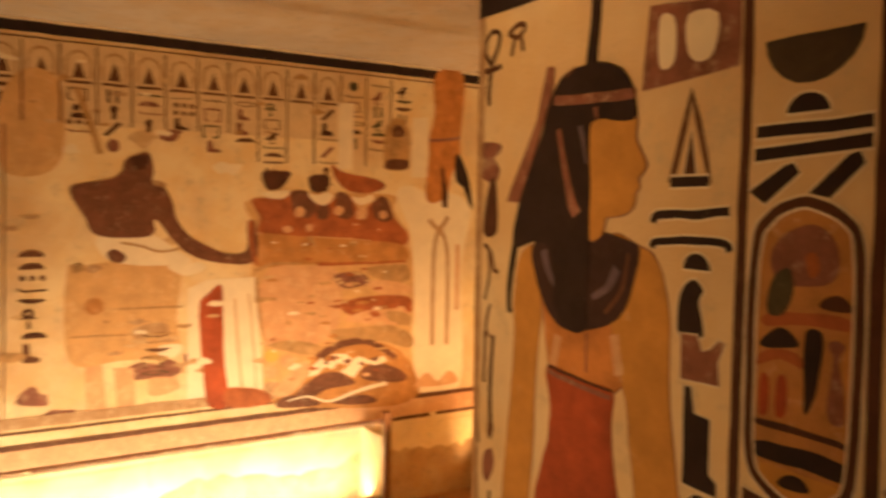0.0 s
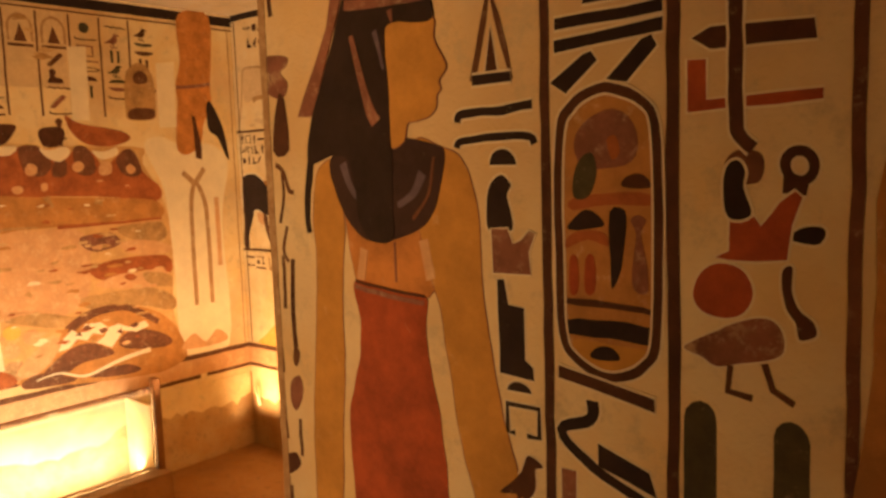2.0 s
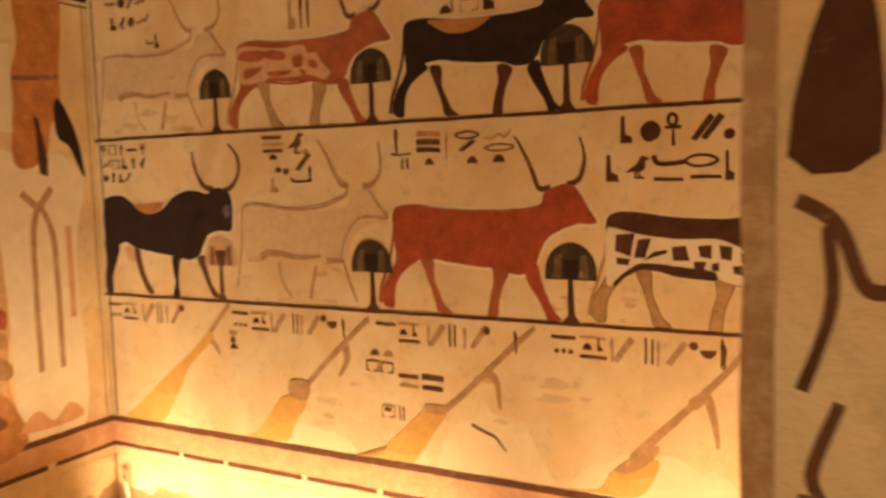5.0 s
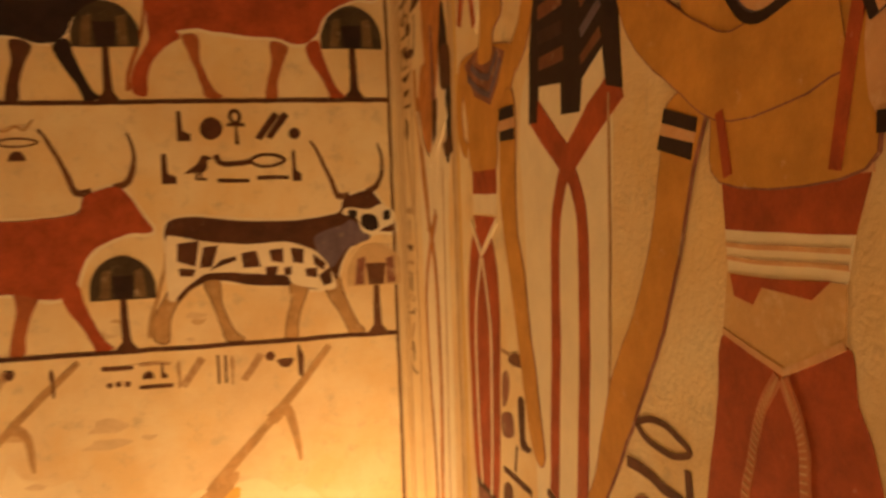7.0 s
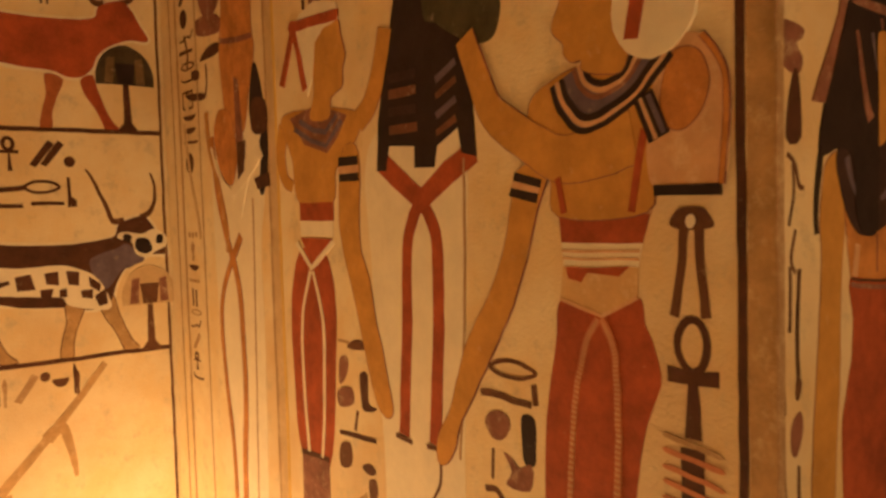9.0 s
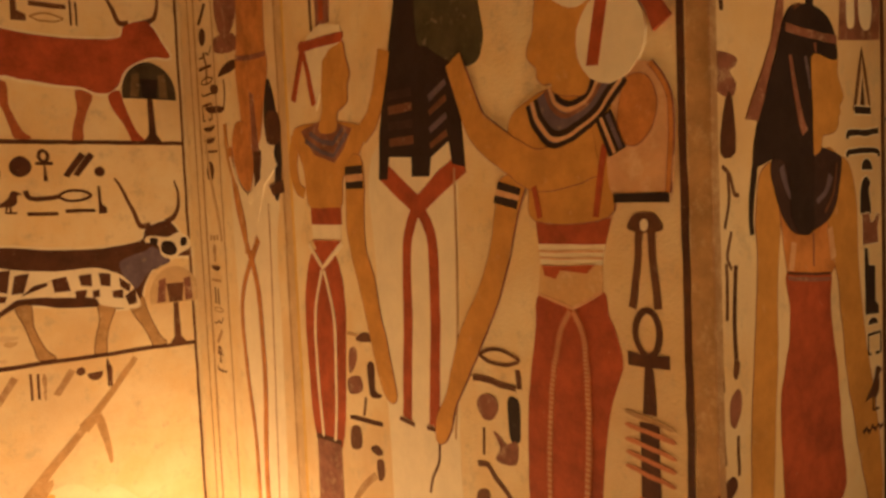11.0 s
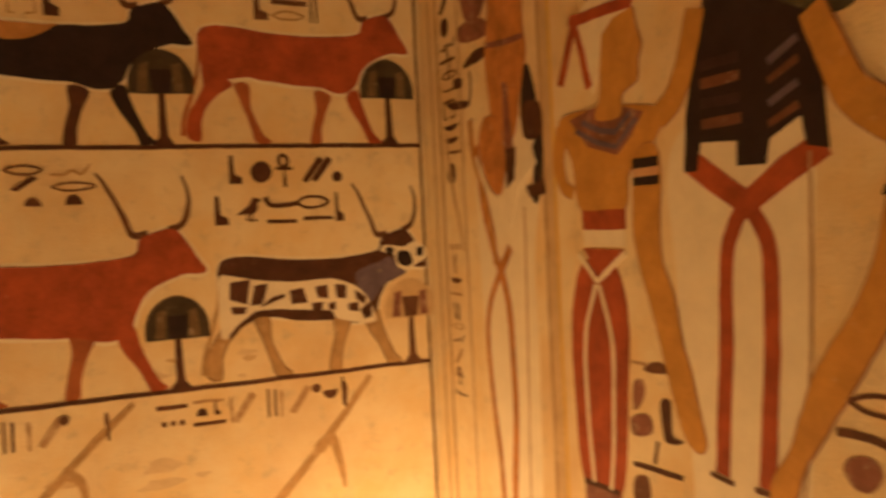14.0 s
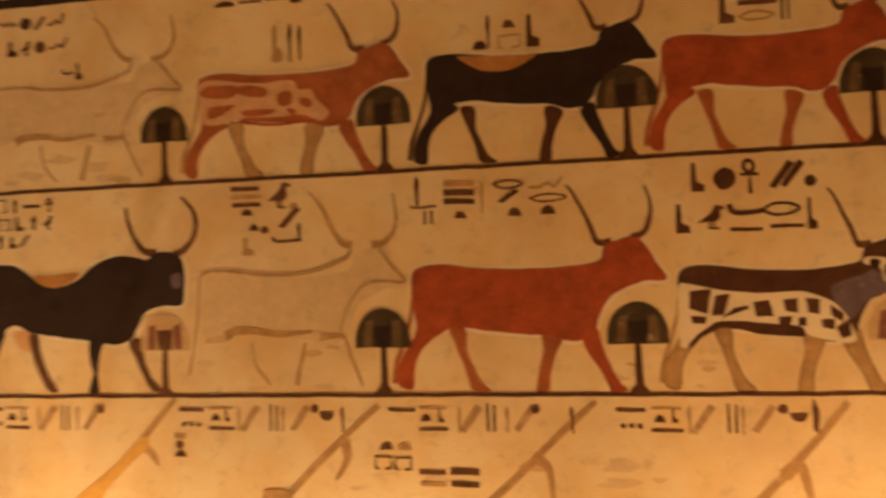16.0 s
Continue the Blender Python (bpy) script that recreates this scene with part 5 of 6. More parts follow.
# cartouche
ob = thing("cartouche", "jamb", 0.622, 1.61, "dark ringed oval cartouche filled with painted signs", "cartouche painting")
oval = curve([(-0.062, -0.10), (-0.062, 0.10), (-0.045, 0.145), (0.0, 0.163), (0.045, 0.145), (0.062, 0.10), (0.062, -0.10), (0.045, -0.145), (0.0, -0.163), (-0.045, -0.145)], True)
piece("field", Drawing().flat(oval, "ochre", 0), ob)
piece("ring", Drawing(PALE).stroke(oval, 0.011, "brown", 3, smooth=False, closed=True), ob)
piece("base", Drawing(PALE).poly([(-0.068, -0.158), (0.06, -0.18), (0.06, -0.195), (-0.068, -0.172)], "brown", 4), ob)
sign(ob, [(-0.043, 0.105), (-0.024, 0.130), (0.009, 0.139), (0.034, 0.122), (0.040, 0.095), (0.024, 0.078), (-0.005, 0.076), (-0.032, 0.079)], "meat", 0, 2)
sign(ob, [(-0.043, 0.069), (-0.031, 0.089), (-0.016, 0.092), (-0.013, 0.067), (-0.022, 0.043), (-0.041, 0.043)], "green", 0, 4)
sign(ob, [(0.001, 0.105), (0.012, 0.111), (0.017, 0.092), (0.007, 0.084)], "rust", 0, 4)
sign(ob, [(0.020, 0.053), (0.024, 0.064), (0.037, 0.069), (0.049, 0.064), (0.054, 0.053)], "brown", 0, 3)
sign(ob, [(-0.044, 0.041), (0.003, 0.048), (0.054, 0.046), (0.052, 0.034), (0.003, 0.034), (-0.044, 0.028)], "rust", 0, 2)
sign(ob, [(-0.052, 0.006), (-0.044, 0.020), (-0.027, 0.028), (-0.011, 0.021), (-0.006, 0.009)], "black", 0, 3)
sign(ob, [(-0.055, -0.016), (-0.050, -0.001), (-0.027, 0.005), (-0.004, 0.001), (0.000, -0.012), (-0.027, -0.006)], "rust", 0, 3)
sign(ob, [(-0.050, -0.030), (-0.039, -0.029), (-0.039, -0.067), (-0.050, -0.068)], "red", 0, 3)
sign(ob, [(-0.028, -0.029), (-0.017, -0.027), (-0.016, -0.065), (-0.028, -0.066)], "red", 0, 3)
sign(ob, [(0.004, 0.026), (0.022, 0.027), (0.023, -0.001), (0.018, -0.038), (0.007, -0.061), (0.005, -0.028)], "black", 0, 3)
sign(ob, [(0.031, 0.018), (0.040, 0.025), (0.050, 0.019), (0.044, 0.005), (0.049, -0.024), (0.052, -0.058), (0.033, -0.059), (0.034, -0.025), (0.038, 0.003)], "meat", 0, 3)
sign(ob, [(-0.053, -0.077), (0.004, -0.076), (0.058, -0.081), (0.058, -0.087), (0.004, -0.083), (-0.053, -0.084)], "brown", 0, 3)
sign(ob, [(-0.054, -0.101), (0.004, -0.098), (0.057, -0.101), (0.056, -0.119), (0.004, -0.118), (-0.054, -0.117)], "black", 0, 3)
sign(ob, [(-0.047, -0.124), (0.004, -0.125), (0.052, -0.126), (0.034, -0.152), (-0.003, -0.162), (-0.032, -0.152)], "skin", 0, 2)
sign(ob, [(-0.023, -0.144), (-0.017, -0.132), (-0.003, -0.127), (0.010, -0.130), (0.015, -0.142)], "black", 0, 4)
ob = column(0.556, 1.0, (("loaf", 0.036, 0.860, 0.055, 0.034, "black"), ("bowl", 0.006, 0.875, 0.12, 0.10, "leaf"), ("reed", 0.0, 0.16, 0.03, 0.12, "black")),
            "large dark painted signs round a cartouche")
piece("sign", Drawing(PALE).stroke([(0.045, 0.415), (0.042, 0.392), (0.0, 0.372), (0.045, 0.335), (0.125, 0.305)], 0.016, "black", 1, 0.012), ob)
piece("sign", Drawing(PALE).poly([(0.052, 0.365), (0.118, 0.345), (0.128, 0.318), (0.052, 0.338)], "black", 1), ob)
piece("sign", Drawing(PALE).box(0.0, 0.26, 0.02, 0.325, "meat", 1), ob)
piece("sign", Drawing(PALE).poly([(0.0, 0.842), (0.135, 0.846), (0.135, 0.859), (0.0, 0.856)], "black", 1), ob)
piece("sign", Drawing(PALE).poly([(0.0, 0.817), (0.135, 0.827), (0.135, 0.840), (0.0, 0.831)], "black", 1), ob)
piece("sign", Drawing(PALE).poly([(-0.006, 0.783), (0.014, 0.769), (0.056, 0.805), (0.048, 0.815), (0.038, 0.812)], "black", 1), ob)
piece("sign", Drawing(PALE).poly([(0.067, 0.782), (0.092, 0.776), (0.128, 0.811), (0.122, 0.823), (0.110, 0.819)], "black", 1), ob)
ob = column(0.715, 1.0, (), "column of red and dark painted signs by the edge")
piece("sign", Drawing(PALE).stroke([(0.000, 0.870), (0.014, 0.878), (0.082, 0.879), (0.150, 0.882)], 0.017, "brown", 1), ob)
piece("sign", Drawing(PALE).poly([(0.007, 0.813), (0.027, 0.822), (0.130, 0.819), (0.131, 0.800), (0.027, 0.800)], "brown", 1), ob)
piece("sign", Drawing(PALE).stroke([(0.040, 0.850), (0.048, 0.859), (0.053, 0.845), (0.054, 0.785), (0.055, 0.730), (0.059, 0.714), (0.071, 0.701)], 0.014, "brown", 2), ob, "dark staff with a bent foot")
piece("sign", Drawing(PALE).poly([(0.003, 0.794), (0.023, 0.793), (0.024, 0.752), (0.137, 0.755), (0.137, 0.745), (0.002, 0.740)], "red", 1), ob)
piece("sign", Drawing(PALE).blob([(0.042, 0.684), (0.050, 0.697), (0.064, 0.702), (0.079, 0.696), (0.083, 0.683), (0.078, 0.670), (0.068, 0.667), (0.053, 0.667)], "umbra", 1, 3)
      .blob([(0.047, 0.634), (0.042, 0.668), (0.047, 0.686), (0.058, 0.690), (0.065, 0.679), (0.063, 0.663), (0.071, 0.636)], "black", 3, 4), ob)
piece("sign", Drawing(PALE).poly([(0.048, 0.636), (0.072, 0.637), (0.081, 0.625), (0.092, 0.638), (0.100, 0.650), (0.115, 0.660), (0.122, 0.654), (0.112, 0.627), (0.106, 0.593), (0.077, 0.590), (0.049, 0.591), (0.034, 0.593), (0.050, 0.600)], "red", 2), ob)
piece("sign", Drawing(PALE).ring(0.118, 0.683, 0.013, 0.014, 0.010, "brown", 1).stroke([(0.102, 0.665), (0.126, 0.663)], 0.016, "brown", 1, smooth=False).stroke([(0.115, 0.675), (0.109, 0.656)], 0.013, "brown", 1, smooth=False), ob)
piece("sign", Drawing(PALE).blob([(0.108, 0.613), (0.120, 0.624), (0.137, 0.625), (0.140, 0.617), (0.131, 0.609)], "black", 1, 3), ob)
piece("sign", Drawing(PALE).blob([(0.008, 0.553), (0.017, 0.574), (0.038, 0.584), (0.062, 0.579), (0.072, 0.558), (0.063, 0.538), (0.043, 0.529), (0.019, 0.534)], "red", 1), ob, "red disc")
piece("sign", Drawing(PALE).blob([(0.001, 0.495), (0.032, 0.512), (0.062, 0.527), (0.090, 0.532), (0.104, 0.518), (0.102, 0.498), (0.068, 0.485), (0.036, 0.478), (0.020, 0.487)], "meat", 1)
      .stroke([(0.051, 0.480), (0.049, 0.453), (0.073, 0.448)], 0.007, "line", 1, smooth=False).stroke([(0.085, 0.487), (0.093, 0.460), (0.115, 0.449)], 0.007, "line", 1, smooth=False), ob, "red-brown goose")
piece("sign", Drawing(PALE).blob([(0.101, 0.580), (0.110, 0.584), (0.111, 0.559), (0.118, 0.544), (0.131, 0.533), (0.133, 0.520), (0.118, 0.515), (0.115, 0.531), (0.106, 0.542), (0.101, 0.560)], "brown", 2), ob)
for x, top in ((0.000, 0.437), (0.096, 0.433)):
    arc = [(x + 0.018 - 0.018 * math.cos(math.pi * k / 6), top - 0.02 + 0.02 * math.sin(math.pi * k / 6)) for k in range(7)]
    piece("sign", Drawing(PALE).poly([(x + 0.036, 0.12), (x, 0.12)] + arc, "green", 1), ob, "dark green rounded post")
line("jamb", 0.884, 0.3, 0.884, DOOR - 0.03, 0.012, "umbra", "dark upright line at the worn door edge")
# ragged ochre strip: mostly the shade at the jamb's edge, painted in
rng = random.Random(63)
edge = [(0.915 - 0.040 * (1 - (v / 14) ** 2) + 0.006 * rng.uniform(-1, 1), 0.75 + 0.075 * v) for v in range(15)]
whole("plaster_patch", Drawing().poly([(0.922, 0.75)] + [(0.922, 1.8)] + edge[::-1], "ochre", 2), "jamb", 0, 0, "brown strip on the door edge, mostly painted-in shade", "stain")

# ---- east wall: offerings ----
d = Drawing().box(0, 0, 2.02, 0.37, "shade", -0.8)
whole("plaster_patch", d, "east", -3.0, 2.115, "stained tan plaster behind columns of signs", "stain")
for i in range(16):
    u = -3.0 + 0.157 * i
    deep = u > -1.45
    line("east", u, 1.98 if deep else 2.12, u, 2.48, 0.010, "line", "brown upright ruling between columns of signs")
    if i < 13:
        ob = thing("niche_sign", "east", u + 0.02, 2.33, "arched shrine sign with a dark triangle", "symbol painting", "row of shrine signs")
        piece("arch", Drawing().stroke([(0.005, 0.0), (0.01, 0.09), (0.06, 0.125), (0.11, 0.09), (0.115, 0.0)], 0.012, "faint", 1), ob)
        piece("triangle", Drawing().poly([(0.03, 0.0), (0.09, 0.0), (0.06, 0.085)], "line", 1), ob)
        piece("base", Drawing().box(0.0, -0.025, 0.12, -0.012, "line", 1), ob)
    if u < -1.35 or -1.2 < u:
        inscription("east", u + 0.02, 2.30 if i < 13 else 2.46, (0.125, 0.078, 7 if deep else 4), 900 + i, "column of small brown and green painted signs", ("brown", "line", "green", "meat"), True, "columns of signs over the offerings")
d = Drawing().blob([(-0.685, 2.169), (-0.656, 2.237), (-0.598, 2.269), (-0.548, 2.246), (-0.519, 2.173), (-0.518, 2.024), (-0.537, 1.973), (-0.673, 1.968), (-0.690, 2.032)], "umber", 3, 4).blob([(-0.637, 2.196), (-0.596, 2.230), (-0.556, 2.202), (-0.564, 2.164), (-0.625, 2.160)], "line", 5, 3).blob([(-0.671, 2.017), (-0.607, 2.032), (-0.528, 2.023), (-0.544, 1.976), (-0.666, 1.972)], "line", 5, 3)
whole("cartouche", d, "east", 0, 0, "faded brown oval cartouche on pale plaster", "cartouche painting")
for pts in ([(-0.972, 2.322), (-0.879, 2.331), (-0.887, 1.961), (-0.975, 1.958)], [(-0.498, 2.274), (-0.388, 2.290), (-0.396, 1.933), (-0.503, 1.930)]):
    whole("plaster_patch", Drawing().poly(pts, "white", 4), "east", 0, 0, "pale empty column between painted signs", "plaster")

d = Drawing()
d.blob([(-2.351, 1.419), (-2.273, 1.456), (-1.860, 1.468), (-1.850, 1.190), (-1.855, 1.005), (-2.127, 0.987), (-2.345, 1.006)], "wheat", 0).stroke([(-2.151, 1.241), (-1.827, 1.237)], 0.010, "umber", 2, smooth=False).stroke([(-2.344, 1.118), (-1.861, 1.105)], 0.008, "umber", 2, smooth=False)
d.blob([(-2.275, 1.256), (-2.255, 1.295), (-2.206, 1.293), (-2.191, 1.243), (-2.226, 1.218), (-2.260, 1.225)], "ochre", 2).stroke([(-2.327, 1.436), (-2.278, 1.451)], 0.04, "umber", 2, smooth=False).stroke([(-2.111, 1.561), (-2.020, 1.544), (-1.928, 1.515), (-1.832, 1.530)], 0.012, "umber", 2)
for pts in ([(-2.277, 0.968), (-2.198, 0.977), (-2.179, 0.730), (-2.274, 0.737)], [(-2.147, 0.955), (-2.054, 0.947), (-2.045, 0.711), (-2.133, 0.722)]):
    d.poly(pts, "peach", 1)
whole("painted_throne", d, "east", 0, 0, "faded ochre block seat with pale red legs", "seat painting")
d = Drawing()
d.poly([(-1.794, 1.324), (-1.698, 1.367), (-1.444, 1.375), (-1.425, 1.165), (-1.399, 0.769), (-1.581, 0.777), (-1.593, 0.701), (-1.800, 0.720)], "white", 1)
d.blob([(-2.211, 1.594), (-1.973, 1.598), (-1.860, 1.530), (-1.777, 1.466), (-1.860, 1.446), (-2.098, 1.457), (-2.194, 1.503)], "white", 1)
d.blob([(-2.334, 1.795), (-2.305, 1.837), (-2.157, 1.868), (-2.106, 1.908), (-2.091, 1.957), (-2.044, 1.986), (-1.982, 1.998), (-1.958, 1.925), (-1.961, 1.847), (-1.903, 1.827), (-1.870, 1.761), (-1.843, 1.665), (-1.777, 1.586), (-1.646, 1.516), (-1.558, 1.497), (-1.487, 1.525), (-1.487, 1.655), (-1.442, 1.655), (-1.444, 1.459), (-1.635, 1.452), (-1.777, 1.495), (-1.860, 1.564), (-1.925, 1.648), (-1.957, 1.671), (-1.973, 1.593), (-2.211, 1.594), (-2.272, 1.680)], "umbra", 3, 4)
d.stroke([(-2.024, 1.982), (-2.019, 1.917)], 0.10, "brown", 4, 0.05, smooth=False)
d.blob([(-1.738, 1.227), (-1.692, 1.291), (-1.626, 1.338), (-1.614, 1.176), (-1.608, 0.940), (-1.587, 0.712), (-1.692, 0.719), (-1.721, 0.921)], "red", 3)
d.blob([(-1.599, 0.791), (-1.454, 0.781), (-1.361, 0.734), (-1.373, 0.686), (-1.587, 0.694)], "rust", 3).stroke([(-1.552, 1.261), (-1.540, 1.053), (-1.515, 0.788)], 0.014, "tan", 3).stroke([(-1.480, 1.287), (-1.455, 1.046), (-1.436, 0.779)], 0.010, "tan", 3)
d.blob([(-2.174, 1.513), (-2.136, 1.529), (-2.088, 1.495), (-2.109, 1.463), (-2.159, 1.475)], "umbra", 3)
whole("painted_figure", d, "east", 0, 0, "plain painted seated figure, brown with white kilt", "figure painting")
inscription("east", -2.56, 1.55, (0.13, 0.10, 8), 55, "column of brown painted signs beside the seat", CALM, True)
inscription("east", -2.02, 1.12, (0.14, 0.07, 5), 58, "brown painted signs under the seat", ("brown", "line", "green"), True)
line("east", -2.62, 0.70, -2.60, 2.1, 0.008, "line", "brown upright ruling on worn plaster")
d = Drawing().blob([(-2.613, 2.218), (-2.545, 2.329), (-2.455, 2.359), (-2.374, 2.303), (-2.354, 2.163), (-2.370, 1.955), (-2.459, 1.874), (-2.595, 1.882), (-2.637, 2.017)], "wheat", 1)
d.stroke([(-2.301, 2.284), (-2.256, 2.157), (-2.201, 1.984)], 0.030, "umber", 2)
whole("painted_shape", d, "east", 0, 0, "faded ochre oval shape with a slanting band", "wall painting")

ob = thing("offering_pile", "east", 0, 0, "heap of painted meat, loaves and jars", "offering painting")
piece("ground", Drawing().blob([(-1.452, 1.632), (-1.465, 1.367), (-1.440, 1.229), (-1.402, 1.031), (-1.408, 0.892), (-1.395, 0.710), (-0.968, 0.620), (-0.465, 0.585), (-0.452, 0.735), (-0.493, 0.905), (-0.474, 1.260), (-0.504, 1.519), (-0.614, 1.735), (-0.664, 1.828), (-1.450, 1.793)], "wheat", -0.6, 4), ob, "stained tan ground behind the offerings")
for pts in ([(-1.409, 1.923), (-1.341, 1.935), (-1.255, 1.933), (-1.263, 1.894), (-1.308, 1.843), (-1.382, 1.837)], [(-1.146, 1.908), (-1.088, 1.926), (-1.025, 1.916), (-1.039, 1.841), (-1.126, 1.832)]):
    piece("jar", Drawing().blob(pts, "brown", 2, 3), ob, "dark brown jar")
for pts in ([(-1.408, 1.818), (-1.335, 1.827), (-1.254, 1.833), (-1.289, 1.791), (-1.373, 1.791)], [(-1.150, 1.823), (-1.099, 1.812), (-1.028, 1.830), (-1.000, 1.801), (-1.055, 1.755), (-1.117, 1.778)], [(-0.890, 1.808), (-0.828, 1.802), (-0.757, 1.824), (-0.758, 1.784), (-0.842, 1.763)]):
    piece("rim", Drawing().blob(pts, "white", 6, 3), ob, "pale curved jar rim")
piece("dish", Drawing().blob([(-1.013, 1.983), (-0.931, 1.942), (-0.727, 1.909), (-0.676, 1.870), (-0.763, 1.833), (-0.901, 1.837), (-0.984, 1.900)], "rust", 2, 4), ob, "long red-brown dish")
piece("joint", Drawing().blob([(-1.466, 1.777), (-1.347, 1.794), (-1.252, 1.827), (-1.205, 1.839), (-1.149, 1.829), (-1.100, 1.778), (-1.031, 1.766), (-0.975, 1.822), (-0.932, 1.831), (-0.884, 1.796), (-0.831, 1.724), (-0.765, 1.772), (-0.705, 1.815), (-0.659, 1.794), (-0.616, 1.692), (-0.525, 1.608), (-0.524, 1.545), (-0.608, 1.526), (-0.773, 1.563), (-1.079, 1.585), (-1.408, 1.595), (-1.419, 1.691)], "rust", 1, 4), ob, "dark red meat joint")
for pts in ([(-1.249, 1.822), (-1.196, 1.839), (-1.138, 1.820), (-1.096, 1.743), (-1.144, 1.687), (-1.216, 1.699), (-1.242, 1.744)], [(-0.987, 1.813), (-0.929, 1.831), (-0.882, 1.772), (-0.885, 1.695), (-0.968, 1.693)], [(-0.766, 1.754), (-0.705, 1.815), (-0.653, 1.788), (-0.629, 1.685), (-0.717, 1.674)], [(-1.084, 1.755), (-1.025, 1.760), (-1.034, 1.685), (-1.098, 1.686)]):
    piece("jar", Drawing().blob(pts, "umbra", 3, 3), ob, "dark round jar")
for pts in ([(-1.226, 1.722), (-1.203, 1.749), (-1.167, 1.732), (-1.177, 1.696), (-1.217, 1.693)], [(-0.996, 1.737), (-0.965, 1.757), (-0.936, 1.737), (-0.955, 1.705), (-0.991, 1.708)], [(-0.862, 1.718), (-0.830, 1.754), (-0.792, 1.736), (-0.800, 1.688), (-0.851, 1.682)], [(-0.715, 1.711), (-0.688, 1.735), (-0.656, 1.704), (-0.690, 1.680)], [(-1.296, 1.633), (-1.257, 1.644), (-1.242, 1.615), (-1.281, 1.605)], [(-1.157, 1.647), (-1.128, 1.652), (-1.130, 1.618), (-1.153, 1.613)]):
    piece("spot", Drawing().blob(pts, "peach", 6, 3), ob, "pale round highlight on a jar")
piece("table", Drawing().blob([(-1.454, 1.594), (-1.276, 1.594), (-1.079, 1.579), (-0.641, 1.549), (-0.529, 1.513), (-0.531, 1.440), (-0.778, 1.441), (-1.115, 1.433), (-1.283, 1.432), (-1.446, 1.431)], "ochre", 2, 3), ob, "ochre table top")
for pts, w, c in (([(-1.471, 1.670), (-1.466, 1.557), (-1.441, 1.437)], 0.030, "rust"), ([(-1.448, 1.404), (-1.342, 1.439), (-1.188, 1.438)], 0.018, "umber"), ([(-1.097, 1.432), (-0.810, 1.431), (-0.528, 1.434)], 0.020, "rust"), ([(-1.137, 1.584), (-1.110, 1.531)], 0.030, "umber"), ([(-0.894, 1.552), (-0.857, 1.539)], 0.035, "umber"),
                  ([(-1.449, 1.252), (-1.329, 1.251)], 0.030, "umber"), ([(-1.439, 1.366), (-1.426, 1.200), (-1.397, 1.036)], 0.020, "umber"), ([(-1.269, 1.126), (-1.247, 1.107)], 0.030, "umber")):
    piece("streak", Drawing().stroke(pts, w, c, 4, w * 0.5), ob, "brown streak of old paint")
piece("loaf", Drawing().blob([(-1.375, 1.410), (-1.172, 1.423), (-0.968, 1.389), (-0.946, 1.179), (-1.007, 1.021), (-1.220, 0.971), (-1.392, 1.029), (-1.430, 1.228)], "peach", 1, 4), ob, "pale loaf")
piece("cut", Drawing().blob([(-0.779, 1.404), (-0.646, 1.418), (-0.529, 1.411), (-0.511, 1.327), (-0.633, 1.314), (-0.755, 1.357)], "umber", 3, 3), ob, "brown cut of meat")
piece("cut", Drawing().blob([(-0.981, 1.372), (-0.825, 1.380), (-0.776, 1.315), (-0.904, 1.289), (-0.971, 1.318)], "meat", 3, 3), ob, "purple-brown cut of meat")
piece("cut", Drawing().blob([(-0.951, 1.203), (-0.785, 1.239), (-0.514, 1.228), (-0.496, 1.133), (-0.621, 1.161), (-0.756, 1.153), (-0.885, 1.136)], "rust", 3, 3), ob, "red cut of meat")
piece("cut", Drawing().blob([(-0.930, 1.111), (-0.789, 1.159), (-0.656, 1.149), (-0.545, 1.170), (-0.527, 1.072), (-0.693, 1.071)], "peach", 3, 3), ob, "pale red cut of meat")
piece("cut", Drawing().blob([(-1.006, 1.060), (-0.792, 1.064), (-0.659, 1.071), (-0.494, 1.003), (-0.497, 0.919), (-0.696, 0.977), (-0.953, 0.993)], "umber", 3, 3), ob, "brown cut of meat")
piece("cut", Drawing().blob([(-0.783, 1.310), (-0.683, 1.333), (-0.512, 1.295), (-0.499, 1.243), (-0.686, 1.246)], "peach", 3, 3), ob, "pale red cut of meat")
piece("cut", Drawing().blob([(-0.770, 1.142), (-0.730, 1.153), (-0.697, 1.128), (-0.738, 1.114)], "rust", 3, 3), ob, "red cut of meat")
piece("cut", Drawing().blob([(-1.382, 1.006), (-1.246, 1.023), (-1.104, 0.990), (-1.031, 0.959), (-1.136, 0.930), (-1.276, 0.968)], "umber", 3, 3), ob, "brown cut of meat")
piece("cut", Drawing().blob([(-0.656, 1.149), (-0.504, 1.121), (-0.499, 1.052), (-0.624, 1.082)], "umber", 3, 3), ob, "brown cut of meat")
calf = piece("calf", Drawing().blob([(-1.120, 0.898), (-1.000, 0.975), (-0.853, 0.995), (-0.696, 0.968), (-0.541, 0.886), (-0.445, 0.734), (-0.456, 0.617), (-0.711, 0.587), (-1.316, 0.672), (-1.257, 0.746), (-1.151, 0.832)], "ochre", 2, 4), ob, "dark dappled bound calf")
piece("back", Drawing().stroke([(-1.090, 0.905), (-1.010, 0.953), (-0.904, 0.983), (-0.756, 0.970), (-0.590, 0.867)], 0.050, "umbra", 4, 0.030), calf)
